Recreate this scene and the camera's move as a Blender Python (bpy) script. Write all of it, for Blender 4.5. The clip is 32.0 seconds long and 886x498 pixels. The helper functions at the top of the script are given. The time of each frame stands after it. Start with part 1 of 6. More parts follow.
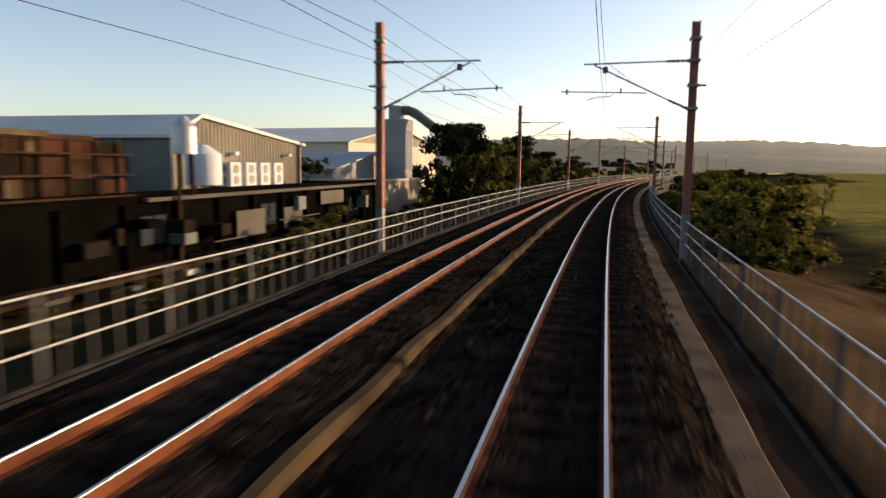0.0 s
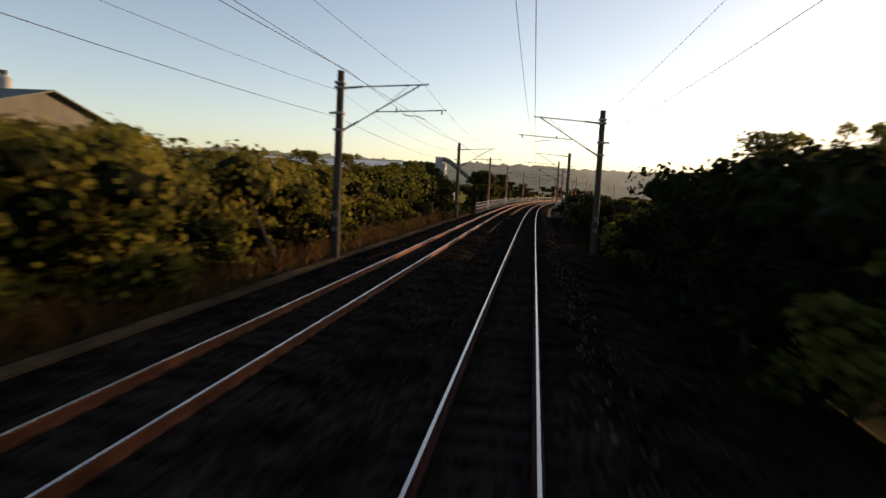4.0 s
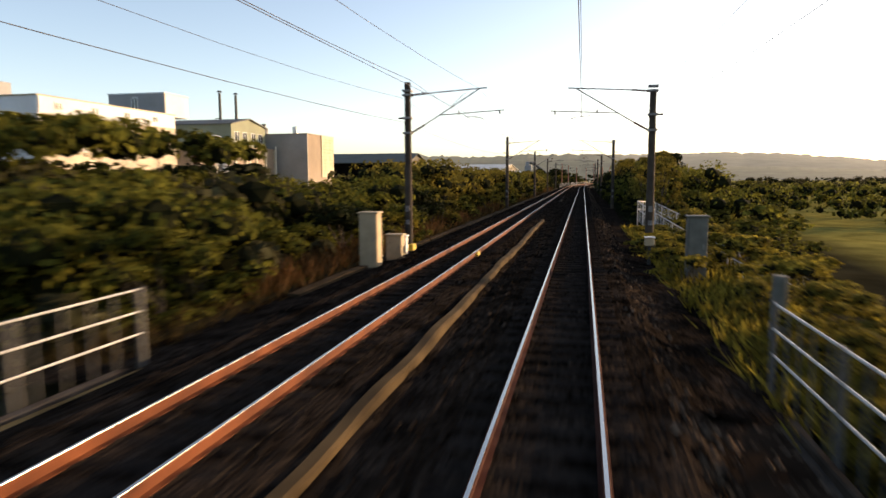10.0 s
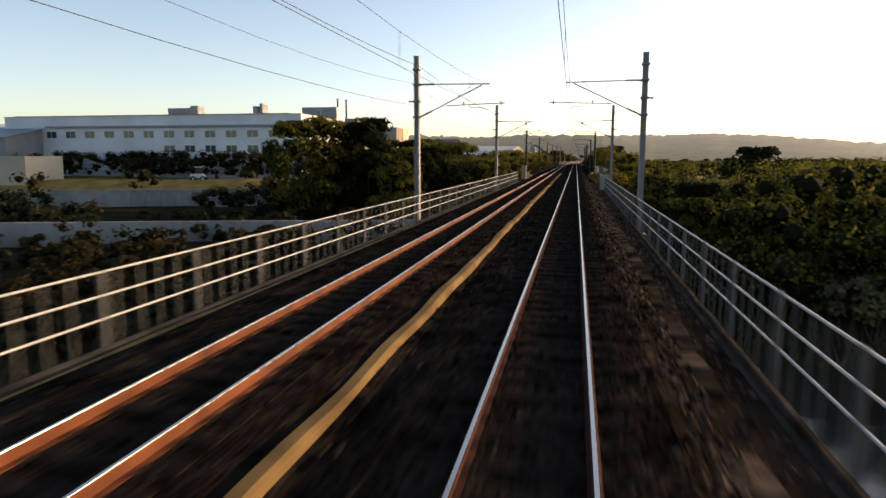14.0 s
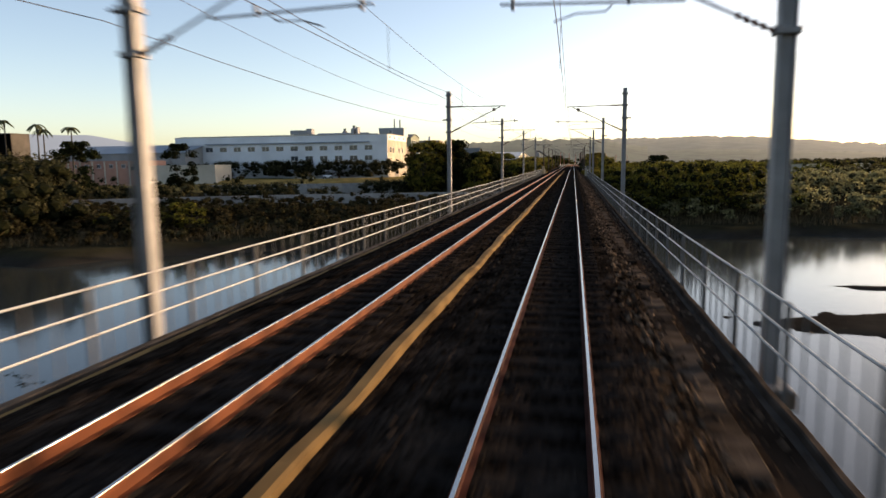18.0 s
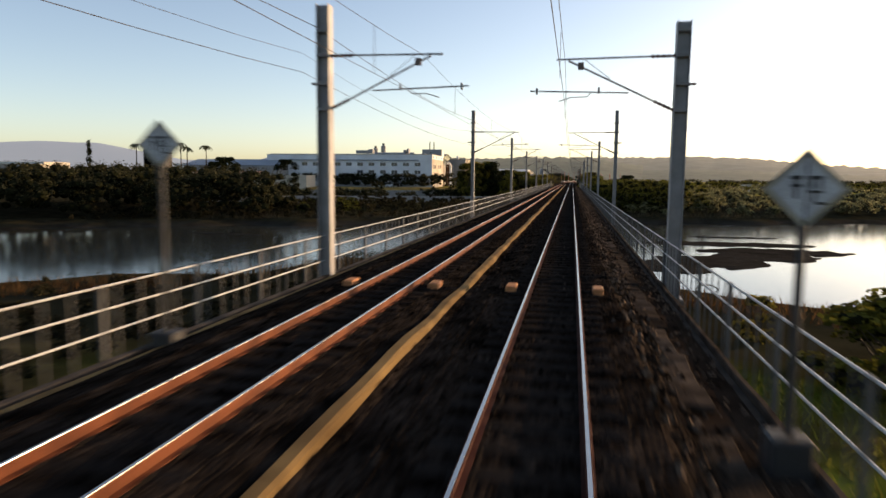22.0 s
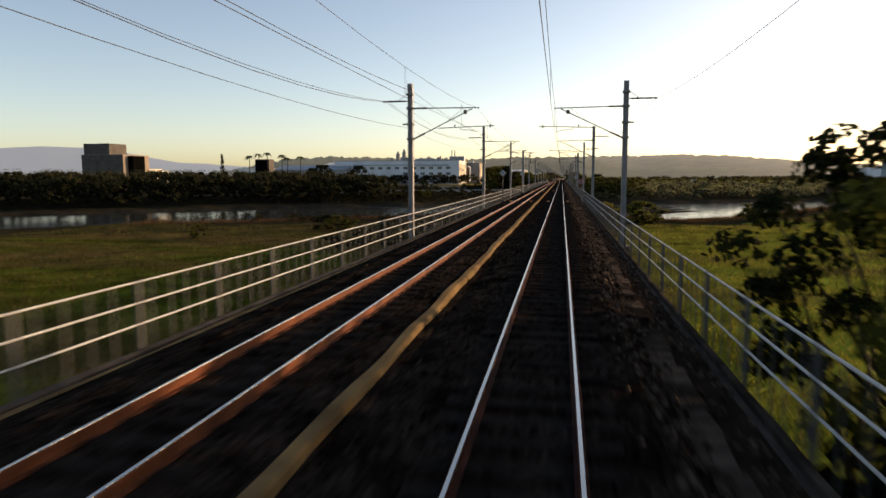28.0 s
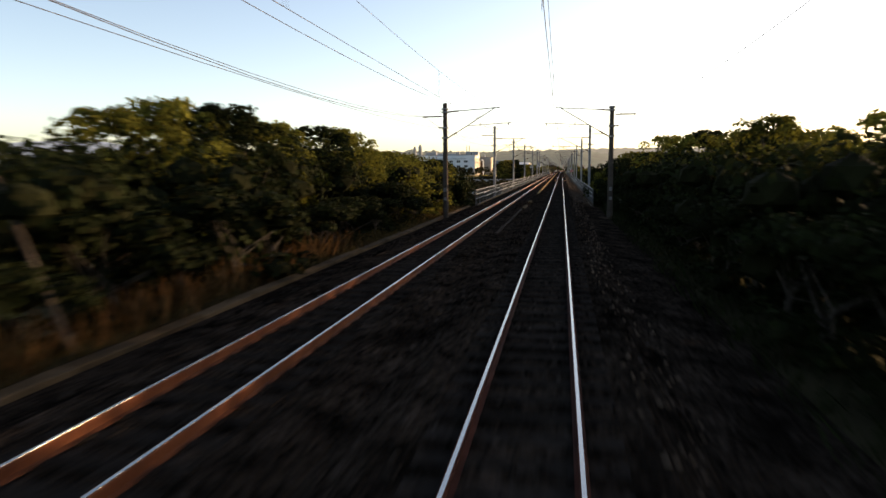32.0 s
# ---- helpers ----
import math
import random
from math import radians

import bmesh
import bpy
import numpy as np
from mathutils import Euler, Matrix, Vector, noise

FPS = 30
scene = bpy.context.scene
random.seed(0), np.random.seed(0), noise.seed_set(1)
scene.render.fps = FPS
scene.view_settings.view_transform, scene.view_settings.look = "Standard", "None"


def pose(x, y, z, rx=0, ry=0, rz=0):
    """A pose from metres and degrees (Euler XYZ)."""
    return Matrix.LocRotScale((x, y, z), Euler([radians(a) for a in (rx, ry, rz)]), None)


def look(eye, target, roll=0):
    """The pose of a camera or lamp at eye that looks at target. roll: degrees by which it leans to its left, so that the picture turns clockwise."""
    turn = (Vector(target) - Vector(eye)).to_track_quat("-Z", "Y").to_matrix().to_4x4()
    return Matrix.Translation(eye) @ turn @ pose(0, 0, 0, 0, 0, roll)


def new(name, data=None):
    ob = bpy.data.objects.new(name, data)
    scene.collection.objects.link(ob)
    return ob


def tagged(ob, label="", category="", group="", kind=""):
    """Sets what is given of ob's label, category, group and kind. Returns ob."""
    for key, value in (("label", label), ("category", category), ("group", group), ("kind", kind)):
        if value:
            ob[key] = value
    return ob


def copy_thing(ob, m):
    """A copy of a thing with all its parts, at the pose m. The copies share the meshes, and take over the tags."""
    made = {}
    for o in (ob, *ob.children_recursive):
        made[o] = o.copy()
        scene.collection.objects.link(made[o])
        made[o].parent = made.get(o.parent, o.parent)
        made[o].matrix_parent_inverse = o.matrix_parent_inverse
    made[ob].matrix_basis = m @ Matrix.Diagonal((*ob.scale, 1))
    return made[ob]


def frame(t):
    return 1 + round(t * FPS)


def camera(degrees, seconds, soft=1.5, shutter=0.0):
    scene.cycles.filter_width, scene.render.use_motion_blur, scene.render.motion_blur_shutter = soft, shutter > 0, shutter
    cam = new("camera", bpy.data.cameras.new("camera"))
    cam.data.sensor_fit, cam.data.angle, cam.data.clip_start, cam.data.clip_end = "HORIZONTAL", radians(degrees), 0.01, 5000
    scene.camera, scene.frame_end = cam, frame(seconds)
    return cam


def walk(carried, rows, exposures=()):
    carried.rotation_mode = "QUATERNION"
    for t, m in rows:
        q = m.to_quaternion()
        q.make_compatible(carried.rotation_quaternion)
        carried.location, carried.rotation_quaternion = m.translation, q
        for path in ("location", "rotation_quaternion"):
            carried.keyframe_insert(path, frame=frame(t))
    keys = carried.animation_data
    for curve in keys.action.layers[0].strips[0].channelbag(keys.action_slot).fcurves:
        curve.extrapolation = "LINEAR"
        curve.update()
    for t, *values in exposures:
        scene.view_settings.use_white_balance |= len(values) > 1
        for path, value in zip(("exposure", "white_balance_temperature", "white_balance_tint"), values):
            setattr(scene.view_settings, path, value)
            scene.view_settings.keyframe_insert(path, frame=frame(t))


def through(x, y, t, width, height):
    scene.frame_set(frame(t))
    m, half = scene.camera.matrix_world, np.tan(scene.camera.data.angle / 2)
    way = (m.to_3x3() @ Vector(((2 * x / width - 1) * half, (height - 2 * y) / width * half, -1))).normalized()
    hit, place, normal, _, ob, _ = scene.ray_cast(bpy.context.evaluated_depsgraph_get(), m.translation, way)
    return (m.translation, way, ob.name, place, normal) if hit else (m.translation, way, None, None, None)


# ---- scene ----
# The line of the railway: metres along it (s), metres to the right of the near track's middle (u), height over the rails (z).
KNOT_S = [450, 550, 600, 650, 700, 750, 800, 850, 900, 1000]
KNOT_K = [0.005, -0.005, 0.417, 1.105, 1.388, 1.516, 1.578, 1.608, 1.624, 1.634]
GRID = np.arange(-150.0, 1301.0, 1.0)
# the line's distance marks do not stand quite a metre apart
MARKS = [-150, 200, 300, 395, 437, 480, 520, 600, 700, 1301]
METRES = [-150, 199.7, 299.8, 392, 431.8, 474.7, 514.3, 594.1, 694.4, 1295]
LONG = np.interp(GRID, MARKS, METRES)
STEP = np.diff(LONG)
BEND = np.where(LONG > 400, np.interp(LONG, KNOT_S, KNOT_K) / 1000, 0)
TURN = np.concatenate([[0], np.cumsum((BEND[1:] + BEND[:-1]) / 2 * STEP)])
MID = (TURN[1:] + TURN[:-1]) / 2
LINE_X = np.concatenate([[0], np.cumsum(np.sin(MID) * STEP)])
LINE_Y = np.concatenate([[0], np.cumsum(np.cos(MID) * STEP)]) - 150
EYE_U, EYE_Z, FAR_TRACK = 0.346, 2.556, -3.935


def heading(s):
    return float(np.interp(s, GRID, TURN))


def at(s, u, z):
    a = heading(s)
    return Vector((float(np.interp(s, GRID, LINE_X)) + u * math.cos(a), float(np.interp(s, GRID, LINE_Y)) - u * math.sin(a), z))


def spot(s, u, z, turn=0.0):
    """The pose of a thing that stands beside the line: its y runs along the line."""
    p = at(s, u, z)
    return pose(p.x, p.y, p.z, 0, 0, turn - math.degrees(heading(s)))


def unroll(x, y):
    """s and u of places of the plan (arrays)."""
    x, y = np.asarray(x, float).ravel(), np.asarray(y, float).ravel()
    s, u = np.where((y > -150) & (y < 440), np.interp(y, LINE_Y, GRID), y), x.copy()
    m = np.nonzero((y > 430) & (y < 1600) & (np.abs(x) < 900))[0]
    for k in range(0, len(m), 2000):
        i = m[k:k + 2000]
        j = ((LINE_X[None] - x[i, None]) ** 2 + (LINE_Y[None] - y[i, None]) ** 2).argmin(1)
        a, dx, dy = TURN[j], x[i] - LINE_X[j], y[i] - LINE_Y[j]
        s[i], u[i] = GRID[j] + dx * np.sin(a) + dy * np.cos(a), dx * np.cos(a) - dy * np.sin(a)
    return s, u


# ---- camera: seconds, s, sway to the side and upwards, yaw and pitch and roll from the line ----
ROWS = [
    (0.0, 612.49, 0.095, -0.002, 13.47, -7.27, 0.60),
    (0.5, 602.98, 0.050, 0.012, 12.72, -7.12, 1.42),
    (1.0, 593.31, 0.015, 0.030, 14.28, -6.42, 1.78),
    (1.5, 583.52, -0.002, 0.034, 13.98, -7.39, 1.99),
    (2.0, 573.60, -0.010, 0.034, 12.26, -5.69, 1.75),
    (2.5, 563.61, -0.028, 0.016, 9.99, -5.00, 2.86),
    (4.5, 522.41, 0.022, 0.001, 7.32, -5.54, 2.65),
    (5.0, 511.88, 0.011, -0.002, 8.04, -5.81, 1.64),
    (5.5, 501.30, 0.011, -0.019, 9.20, -7.02, 0.96),
    (6.0, 490.68, 0.007, -0.035, 10.12, -7.89, 1.23),
    (6.5, 480.07, 0.001, -0.048, 10.84, -8.97, -0.14),
    (7.0, 469.59, -0.008, -0.059, 12.07, -9.33, -0.18),
    (7.5, 459.16, -0.024, -0.047, 11.94, -8.76, 0.62),
    (8.0, 448.78, -0.039, -0.032, 11.96, -7.29, -0.40),
    (8.5, 438.47, -0.034, -0.011, 12.21, -6.76, 0.28),
    (9.0, 427.79, -0.029, 0.008, 12.20, -6.31, 0.25),
    (9.5, 417.13, -0.026, 0.022, 11.87, -6.28, -0.10),
    (10.0, 406.57, -0.026, 0.026, 11.98, -6.12, -0.25),
    (10.5, 396.13, -0.010, 0.019, 11.32, -6.22, 0.49),
    (11.0, 386.04, 0.003, 0.009, 10.48, -6.39, 0.06),
    (11.5, 376.12, 0.003, -0.001, 10.34, -6.85, 0.67),
    (12.0, 366.33, -0.001, -0.011, 10.68, -7.04, 1.06),
    (12.5, 356.64, 0.002, -0.020, 10.95, -7.16, 1.23),
    (13.0, 347.02, 0.005, -0.026, 10.66, -7.36, 0.58),
    (13.5, 337.45, -0.004, -0.021, 10.73, -7.60, 0.74),
    (14.0, 327.95, -0.011, -0.012, 11.33, -7.91, 0.06),
    (14.5, 318.60, -0.008, 0.008, 11.54, -8.01, 0.41),
    (16.5, 281.57, -0.012, 0.025, 11.70, -7.95, -0.08),
    (17.0, 272.47, 0.007, 0.052, 12.16, -8.25, 0.66),
    (17.5, 263.44, -0.000, 0.056, 11.54, -7.95, -0.27),
    (18.0, 254.42, -0.007, 0.057, 11.21, -7.49, -0.69),
    (18.5, 245.42, -0.001, 0.044, 10.86, -7.94, -0.03),
    (19.0, 236.42, 0.007, 0.028, 10.42, -7.76, -1.06),
    (19.5, 227.44, 0.005, 0.002, 10.41, -7.34, -0.89),
    (20.0, 218.47, 0.001, -0.016, 10.26, -7.14, 0.30),
    (20.5, 209.51, -0.002, -0.015, 10.14, -6.74, 0.07),
    (21.0, 200.56, -0.004, -0.020, 10.21, -6.51, 0.93),
    (21.5, 191.61, -0.003, -0.019, 10.25, -6.35, 1.14),
    (22.0, 182.67, -0.003, -0.015, 11.01, -6.25, 0.53),
    (22.5, 173.73, -0.001, -0.009, 11.16, -6.36, 0.53),
    (23.0, 164.77, -0.001, 0.002, 11.12, -6.39, 0.16),
    (23.5, 155.80, -0.004, 0.006, 10.65, -6.72, 0.38),
    (24.0, 146.80, -0.009, 0.003, 10.35, -7.23, -0.65),
    (24.5, 137.80, -0.013, -0.012, 10.12, -7.60, 0.94),
    (25.0, 128.78, -0.014, -0.028, 10.57, -6.94, 0.32),
    (25.5, 119.76, -0.005, -0.025, 10.67, -6.58, 0.30),
    (26.0, 110.73, 0.005, -0.020, 10.07, -6.47, -1.48),
    (26.5, 101.81, 0.020, -0.009, 10.85, -7.07, -0.94),
    (28.5, 65.32, -0.005, 0.013, 10.07, -6.02, -0.06),
    (29.0, 56.22, 0.022, -0.000, 9.65, -5.89, -0.83),
    (29.5, 47.03, 0.013, 0.000, 10.05, -6.07, -1.06),
    (30.0, 37.80, 0.003, -0.005, 10.62, -6.42, -1.53),
    (30.5, 28.50, -0.001, -0.003, 10.57, -6.45, -1.14),
    (31.0, 19.13, -0.001, 0.004, 10.72, -7.07, -0.11),
    (31.5, 9.67, 0.002, 0.016, 10.20, -6.98, 0.25),
    (32.0, 0.13, 0.006, 0.024, 10.22, -6.92, -0.43),
]
cam = camera(67.96, 32.0, soft=1.5, shutter=0.5)


def seat(s, du, dz, yaw, pitch, roll):
    p = at(s, EYE_U + du, EYE_Z + dz)
    return pose(p.x, p.y, p.z, 0, 0, yaw - math.degrees(heading(s))) @ pose(0, 0, 0, 90 + pitch) @ pose(0, 0, 0, 0, 0, roll)


walk(cam, [(t, seat(*r)) for t, *r in ROWS], exposures=[(t, e, 7900 if 4 < t < 9 else 7550 if 9 < t < 13 else 7600 if t > 28 else 7250, 16) for t, e in ((0, .8), (2, .7), (5, .68), (6.5, .98), (8, 1.33), (10, 1.24), (12, 1.0), (17, 1.06), (20, .92), (25, .82), (29, .75), (31, .97), (32, 1.27))])

# ---- light: a low sun ahead and to the right, clear sky ----
SUN_AZ, SUN_EL = 52.0, 9.8
world = bpy.data.worlds.new("sky")
scene.world = world
world.use_nodes = True
wn = world.node_tree.nodes
sky = wn.new("ShaderNodeTexSky")
sky.sky_type, sky.sun_disc = "NISHITA", False
sky.sun_elevation, sky.sun_rotation = radians(SUN_EL), radians(SUN_AZ)
sky.air_density, sky.dust_density, sky.ozone_density = 0.72, 1.1, 0.95
world.node_tree.links.new(sky.outputs[0], wn["Background"].inputs[0])
wn["Background"].inputs[1].default_value = 0.15
sun = new("sun", bpy.data.lights.new("sun", "SUN"))
sun.data.energy, sun.data.angle, sun.data.color = 3.5, radians(0.6), (1.0, 0.72, 0.45)
_a, _e = radians(SUN_AZ), radians(SUN_EL)
sun.matrix_basis = look(Vector((math.sin(_a) * math.cos(_e), math.cos(_a) * math.cos(_e), math.sin(_e))) * 400, (0, 0, 0))

# ---- materials ----


def mat(name, base, rough=0.8, metal=0.0, vary=0.35, scale=3.0, bump=0.3, fine=40.0, tint=None, piece=0.0, spec=0.4, island=0.0, through=0.0, streak=1.0):
    """A surface with stains at one scale and grain at another; piece and island: how far single pieces differ."""
    m = bpy.data.materials.new(name)
    m.use_nodes = True
    n, link = m.node_tree.nodes, m.node_tree.links.new
    b = n["Principled BSDF"]
    b.inputs["Roughness"].default_value, b.inputs["Metallic"].default_value = rough, metal
    b.inputs["Specular IOR Level"].default_value = spec
    co = n.new("ShaderNodeTexCoord")
    mp = n.new("ShaderNodeMapping")
    mp.inputs["Scale"].default_value = (1, 1, streak)
    link(co.outputs["Object"], mp.inputs[0])
    big, small = n.new("ShaderNodeTexNoise"), n.new("ShaderNodeTexNoise")
    for t, s, d in ((big, scale, 4.0), (small, fine, 3.0)):
        t.inputs["Scale"].default_value, t.inputs["Detail"].default_value = s, d
        link(mp.outputs[0], t.inputs["Vector"])
    ramp = n.new("ShaderNodeValToRGB")
    dark = [c * (1 - vary) for c in base]
    light = [min(1, c * (1 + vary)) for c in (tint or base)]
    ramp.color_ramp.elements[0].position, ramp.color_ramp.elements[1].position = 0.3, 0.7
    ramp.color_ramp.elements[0].color, ramp.color_ramp.elements[1].color = (*dark, 1), (*light, 1)
    link(big.outputs["Fac"], ramp.inputs[0])
    grain = n.new("ShaderNodeMapRange")
    grain.inputs["To Min"].default_value, grain.inputs["To Max"].default_value = 1 - vary * 0.6, 1 + vary * 0.6
    link(small.outputs["Fac"], grain.inputs["Value"])
    mul = n.new("ShaderNodeVectorMath")
    mul.operation = "SCALE"
    link(ramp.outputs[0], mul.inputs[0])
    link(grain.outputs[0], mul.inputs["Scale"])
    out = mul.outputs[0]
    for amount, node, socket in ((piece, "ShaderNodeObjectInfo", "Random"), (island, "ShaderNodeNewGeometry", "Random Per Island")):
        if amount:
            r, mr, mm = n.new(node), n.new("ShaderNodeMapRange"), n.new("ShaderNodeVectorMath")
            mr.inputs["To Min"].default_value, mr.inputs["To Max"].default_value = 1 - amount, 1 + amount
            mm.operation = "SCALE"
            link(r.outputs[socket], mr.inputs["Value"])
            link(out, mm.inputs[0])
            link(mr.outputs[0], mm.inputs["Scale"])
            out = mm.outputs[0]
    link(out, b.inputs["Base Color"])
    if bump:
        bp = n.new("ShaderNodeBump")
        bp.inputs["Strength"].default_value, bp.inputs["Distance"].default_value = bump, 0.03
        link(small.outputs["Fac"], bp.inputs["Height"])
        link(bp.outputs[0], b.inputs["Normal"])
    if through:
        tr, mix = n.new("ShaderNodeBsdfTranslucent"), n.new("ShaderNodeMixShader")
        link(out, tr.inputs["Color"])
        mix.inputs[0].default_value = through
        link(b.outputs[0], mix.inputs[1])
        link(tr.outputs[0], mix.inputs[2])
        link(mix.outputs[0], n["Material Output"].inputs[0])
    return m


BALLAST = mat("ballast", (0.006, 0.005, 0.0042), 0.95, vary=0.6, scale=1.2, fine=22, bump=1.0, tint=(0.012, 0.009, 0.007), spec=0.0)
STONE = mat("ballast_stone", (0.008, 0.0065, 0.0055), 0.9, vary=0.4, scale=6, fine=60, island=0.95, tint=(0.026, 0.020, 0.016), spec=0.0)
# crushed stone: each stone has its own tone and a rounded top
_n, _l = BALLAST.node_tree.nodes, BALLAST.node_tree.links.new
_v, _r, _m, _h = _n.new("ShaderNodeTexVoronoi"), _n.new("ShaderNodeMapRange"), _n.new("ShaderNodeVectorMath"), _n.new("ShaderNodeBump")
_v.inputs["Scale"].default_value = 15.0
_l(_n["Texture Coordinate"].outputs["Object"], _v.inputs["Vector"])
_l(_v.outputs["Color"], _r.inputs["Value"])
_r.inputs["From Min"].default_value, _r.inputs["From Max"].default_value = 0.2, 0.8
_r.inputs["To Min"].default_value, _r.inputs["To Max"].default_value = 0.3, 2.6
_m.operation = "SCALE"
_l(_n["Principled BSDF"].inputs["Base Color"].links[0].from_socket, _m.inputs[0])
_l(_r.outputs[0], _m.inputs["Scale"])
_l(_m.outputs[0], _n["Principled BSDF"].inputs["Base Color"])
_h.inputs["Strength"].default_value, _h.inputs["Distance"].default_value, _h.invert = 0.9, 0.05, True
_l(_v.outputs["Distance"], _h.inputs["Height"])
_l(_h.outputs[0], _n["Principled BSDF"].inputs["Normal"])
SHOULDER = mat("shoulder_stone", (0.035, 0.025, 0.018), 0.9, vary=0.4, scale=6, fine=60, island=0.9, tint=(0.085, 0.06, 0.042), spec=0.0)
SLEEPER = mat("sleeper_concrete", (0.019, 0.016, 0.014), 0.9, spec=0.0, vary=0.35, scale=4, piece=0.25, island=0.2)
RUST_DARK = mat("rail_dark_rust", (0.032, 0.010, 0.007), 0.8, spec=0.08, vary=0.35, scale=2.0, fine=60, tint=(0.050, 0.014, 0.008), bump=0.15)
RUST = mat("rail_rust", (0.088, 0.024, 0.009), 0.75, spec=0.15, vary=0.35, scale=2.0, fine=60, tint=(0.125, 0.038, 0.014), bump=0.15)
SHINE = mat("rail_running_face", (0.50, 0.47, 0.44), 0.26, 1.0, vary=0.08, scale=0.8, fine=30, bump=0.02, streak=1)
CONCRETE = mat("concrete", (0.060, 0.049, 0.040), 0.9, spec=0.05, vary=0.5, scale=1.6, fine=18, bump=0.4)
WALK = mat("walkway_concrete", (0.030, 0.021, 0.015), 0.95, spec=0.0, vary=0.45, scale=0.9, fine=20, bump=0.4, piece=0.3)
GALV = mat("galvanised_steel", (0.36, 0.36, 0.35), 0.55, 0.3, vary=0.15, scale=3, fine=50, bump=0.05, piece=0.1)
POLE_STEEL = mat("pole_steel", (0.235, 0.23, 0.23), 0.6, 0.3, vary=0.2, scale=1.5, fine=40, bump=0.08)
POLE_RUST = mat("pole_oxide_paint", (0.30, 0.115, 0.075), 0.75, vary=0.3, scale=1.5, fine=40, bump=0.08)
PLATE_DULL = mat("dull_white_paint", (0.15, 0.14, 0.135), 0.85, spec=0.1, vary=0.5, scale=6, fine=40, bump=0.1)
POLE_CONC = mat("pole_concrete", (0.054, 0.043, 0.034), 0.9, spec=0.1, vary=0.3, scale=2, fine=40, bump=0.15)
ARM = mat("cantilever_steel", (0.20, 0.19, 0.185), 0.6, 0.5, vary=0.2)
INSUL = mat("brown_porcelain", (0.075, 0.04, 0.03), 0.25, vary=0.2, bump=0)
WIRE = mat("copper_wire", (0.10, 0.085, 0.075), 0.6, 0.6, vary=0.1, bump=0)
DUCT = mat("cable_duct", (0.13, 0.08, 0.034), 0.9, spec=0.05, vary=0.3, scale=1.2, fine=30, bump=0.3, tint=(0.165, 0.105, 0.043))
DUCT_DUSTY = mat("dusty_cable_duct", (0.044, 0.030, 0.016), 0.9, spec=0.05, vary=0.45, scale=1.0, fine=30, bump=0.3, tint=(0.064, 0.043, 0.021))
EARTH = mat("earth_and_grass", (0.5, 0.5, 0.5), 0.95, spec=0.0, vary=0.35, scale=0.3, fine=4, bump=0.5)
_n, _l = EARTH.node_tree.nodes, EARTH.node_tree.links.new
_c, _m = _n.new("ShaderNodeVertexColor"), _n.new("ShaderNodeVectorMath")
_c.layer_name, _m.operation = "cover", "MULTIPLY"
_s = _n["Principled BSDF"].inputs["Base Color"].links[0].from_socket
_d = _n.new("ShaderNodeVectorMath")
_d.operation = "SCALE"
_d.inputs["Scale"].default_value = 2.0
_l(_s, _d.inputs[0])
_l(_d.outputs[0], _m.inputs[0])
_l(_c.outputs["Color"], _m.inputs[1])
_l(_m.outputs[0], _n["Principled BSDF"].inputs["Base Color"])

# ---- building helpers ----


def mesh_of(name, verts, faces, material=None, smooth=False):
    me = bpy.data.meshes.new(name)
    me.from_pydata([tuple(v) for v in verts], [], faces)
    if material:
        for m in material if isinstance(material, (list, tuple)) else [material]:
            me.materials.append(m)
    if smooth:
        me.polygons.foreach_set("use_smooth", [True] * len(me.polygons))
    me.update()
    return me


def part(name, bm, material, parent=None, label=""):
    """Links a bmesh (or mesh) as one object under a thing or a part."""
    if isinstance(bm, bmesh.types.BMesh):
        me = bpy.data.meshes.new(name)
        bm.to_mesh(me)
        bm.free()
        me.materials.append(material)
    else:
        me = bm
    ob = new(name, me)
    if parent is not None:
        ob.parent = parent
    return tagged(ob, label)


def thing(name, m, label, category, group="", kind=""):
    ob = new(name)
    ob.empty_display_size = 0.2
    ob.matrix_basis = m
    return tagged(ob, label, category, group, kind)


def box(x0, y0, z0, x1, y1, z1, bevel=0.0, bm=None):
    own = bm is None
    bm = bm or bmesh.new()
    r = bmesh.ops.create_cube(bm, size=1, matrix=Matrix.LocRotScale(((x0 + x1) / 2, (y0 + y1) / 2, (z0 + z1) / 2), None, (abs(x1 - x0), abs(y1 - y0), abs(z1 - z0))))
    if bevel:
        es = {e for v in r["verts"] for e in v.link_edges}
        bmesh.ops.bevel(bm, geom=list(es), offset=bevel, segments=1, affect="EDGES")
    return bm


def rod(a, b, r0, r1=None, n=8, bm=None):
    """A round bar from a to b."""
    bm = bm or bmesh.new()
    a, b = Vector(a), Vector(b)
    d = b - a
    q = d.to_track_quat("Z", "Y").to_matrix().to_4x4()
    bmesh.ops.create_cone(bm, cap_ends=True, segments=n, radius1=r0, radius2=r0 if r1 is None else r1, depth=d.length, matrix=Matrix.Translation((a + b) / 2) @ q)
    return bm


def bend(points, r, n=6):
    bm = bmesh.new()
    for a, b in zip(points, points[1:]):
        rod(a, b, r, n=n, bm=bm)
    return bm


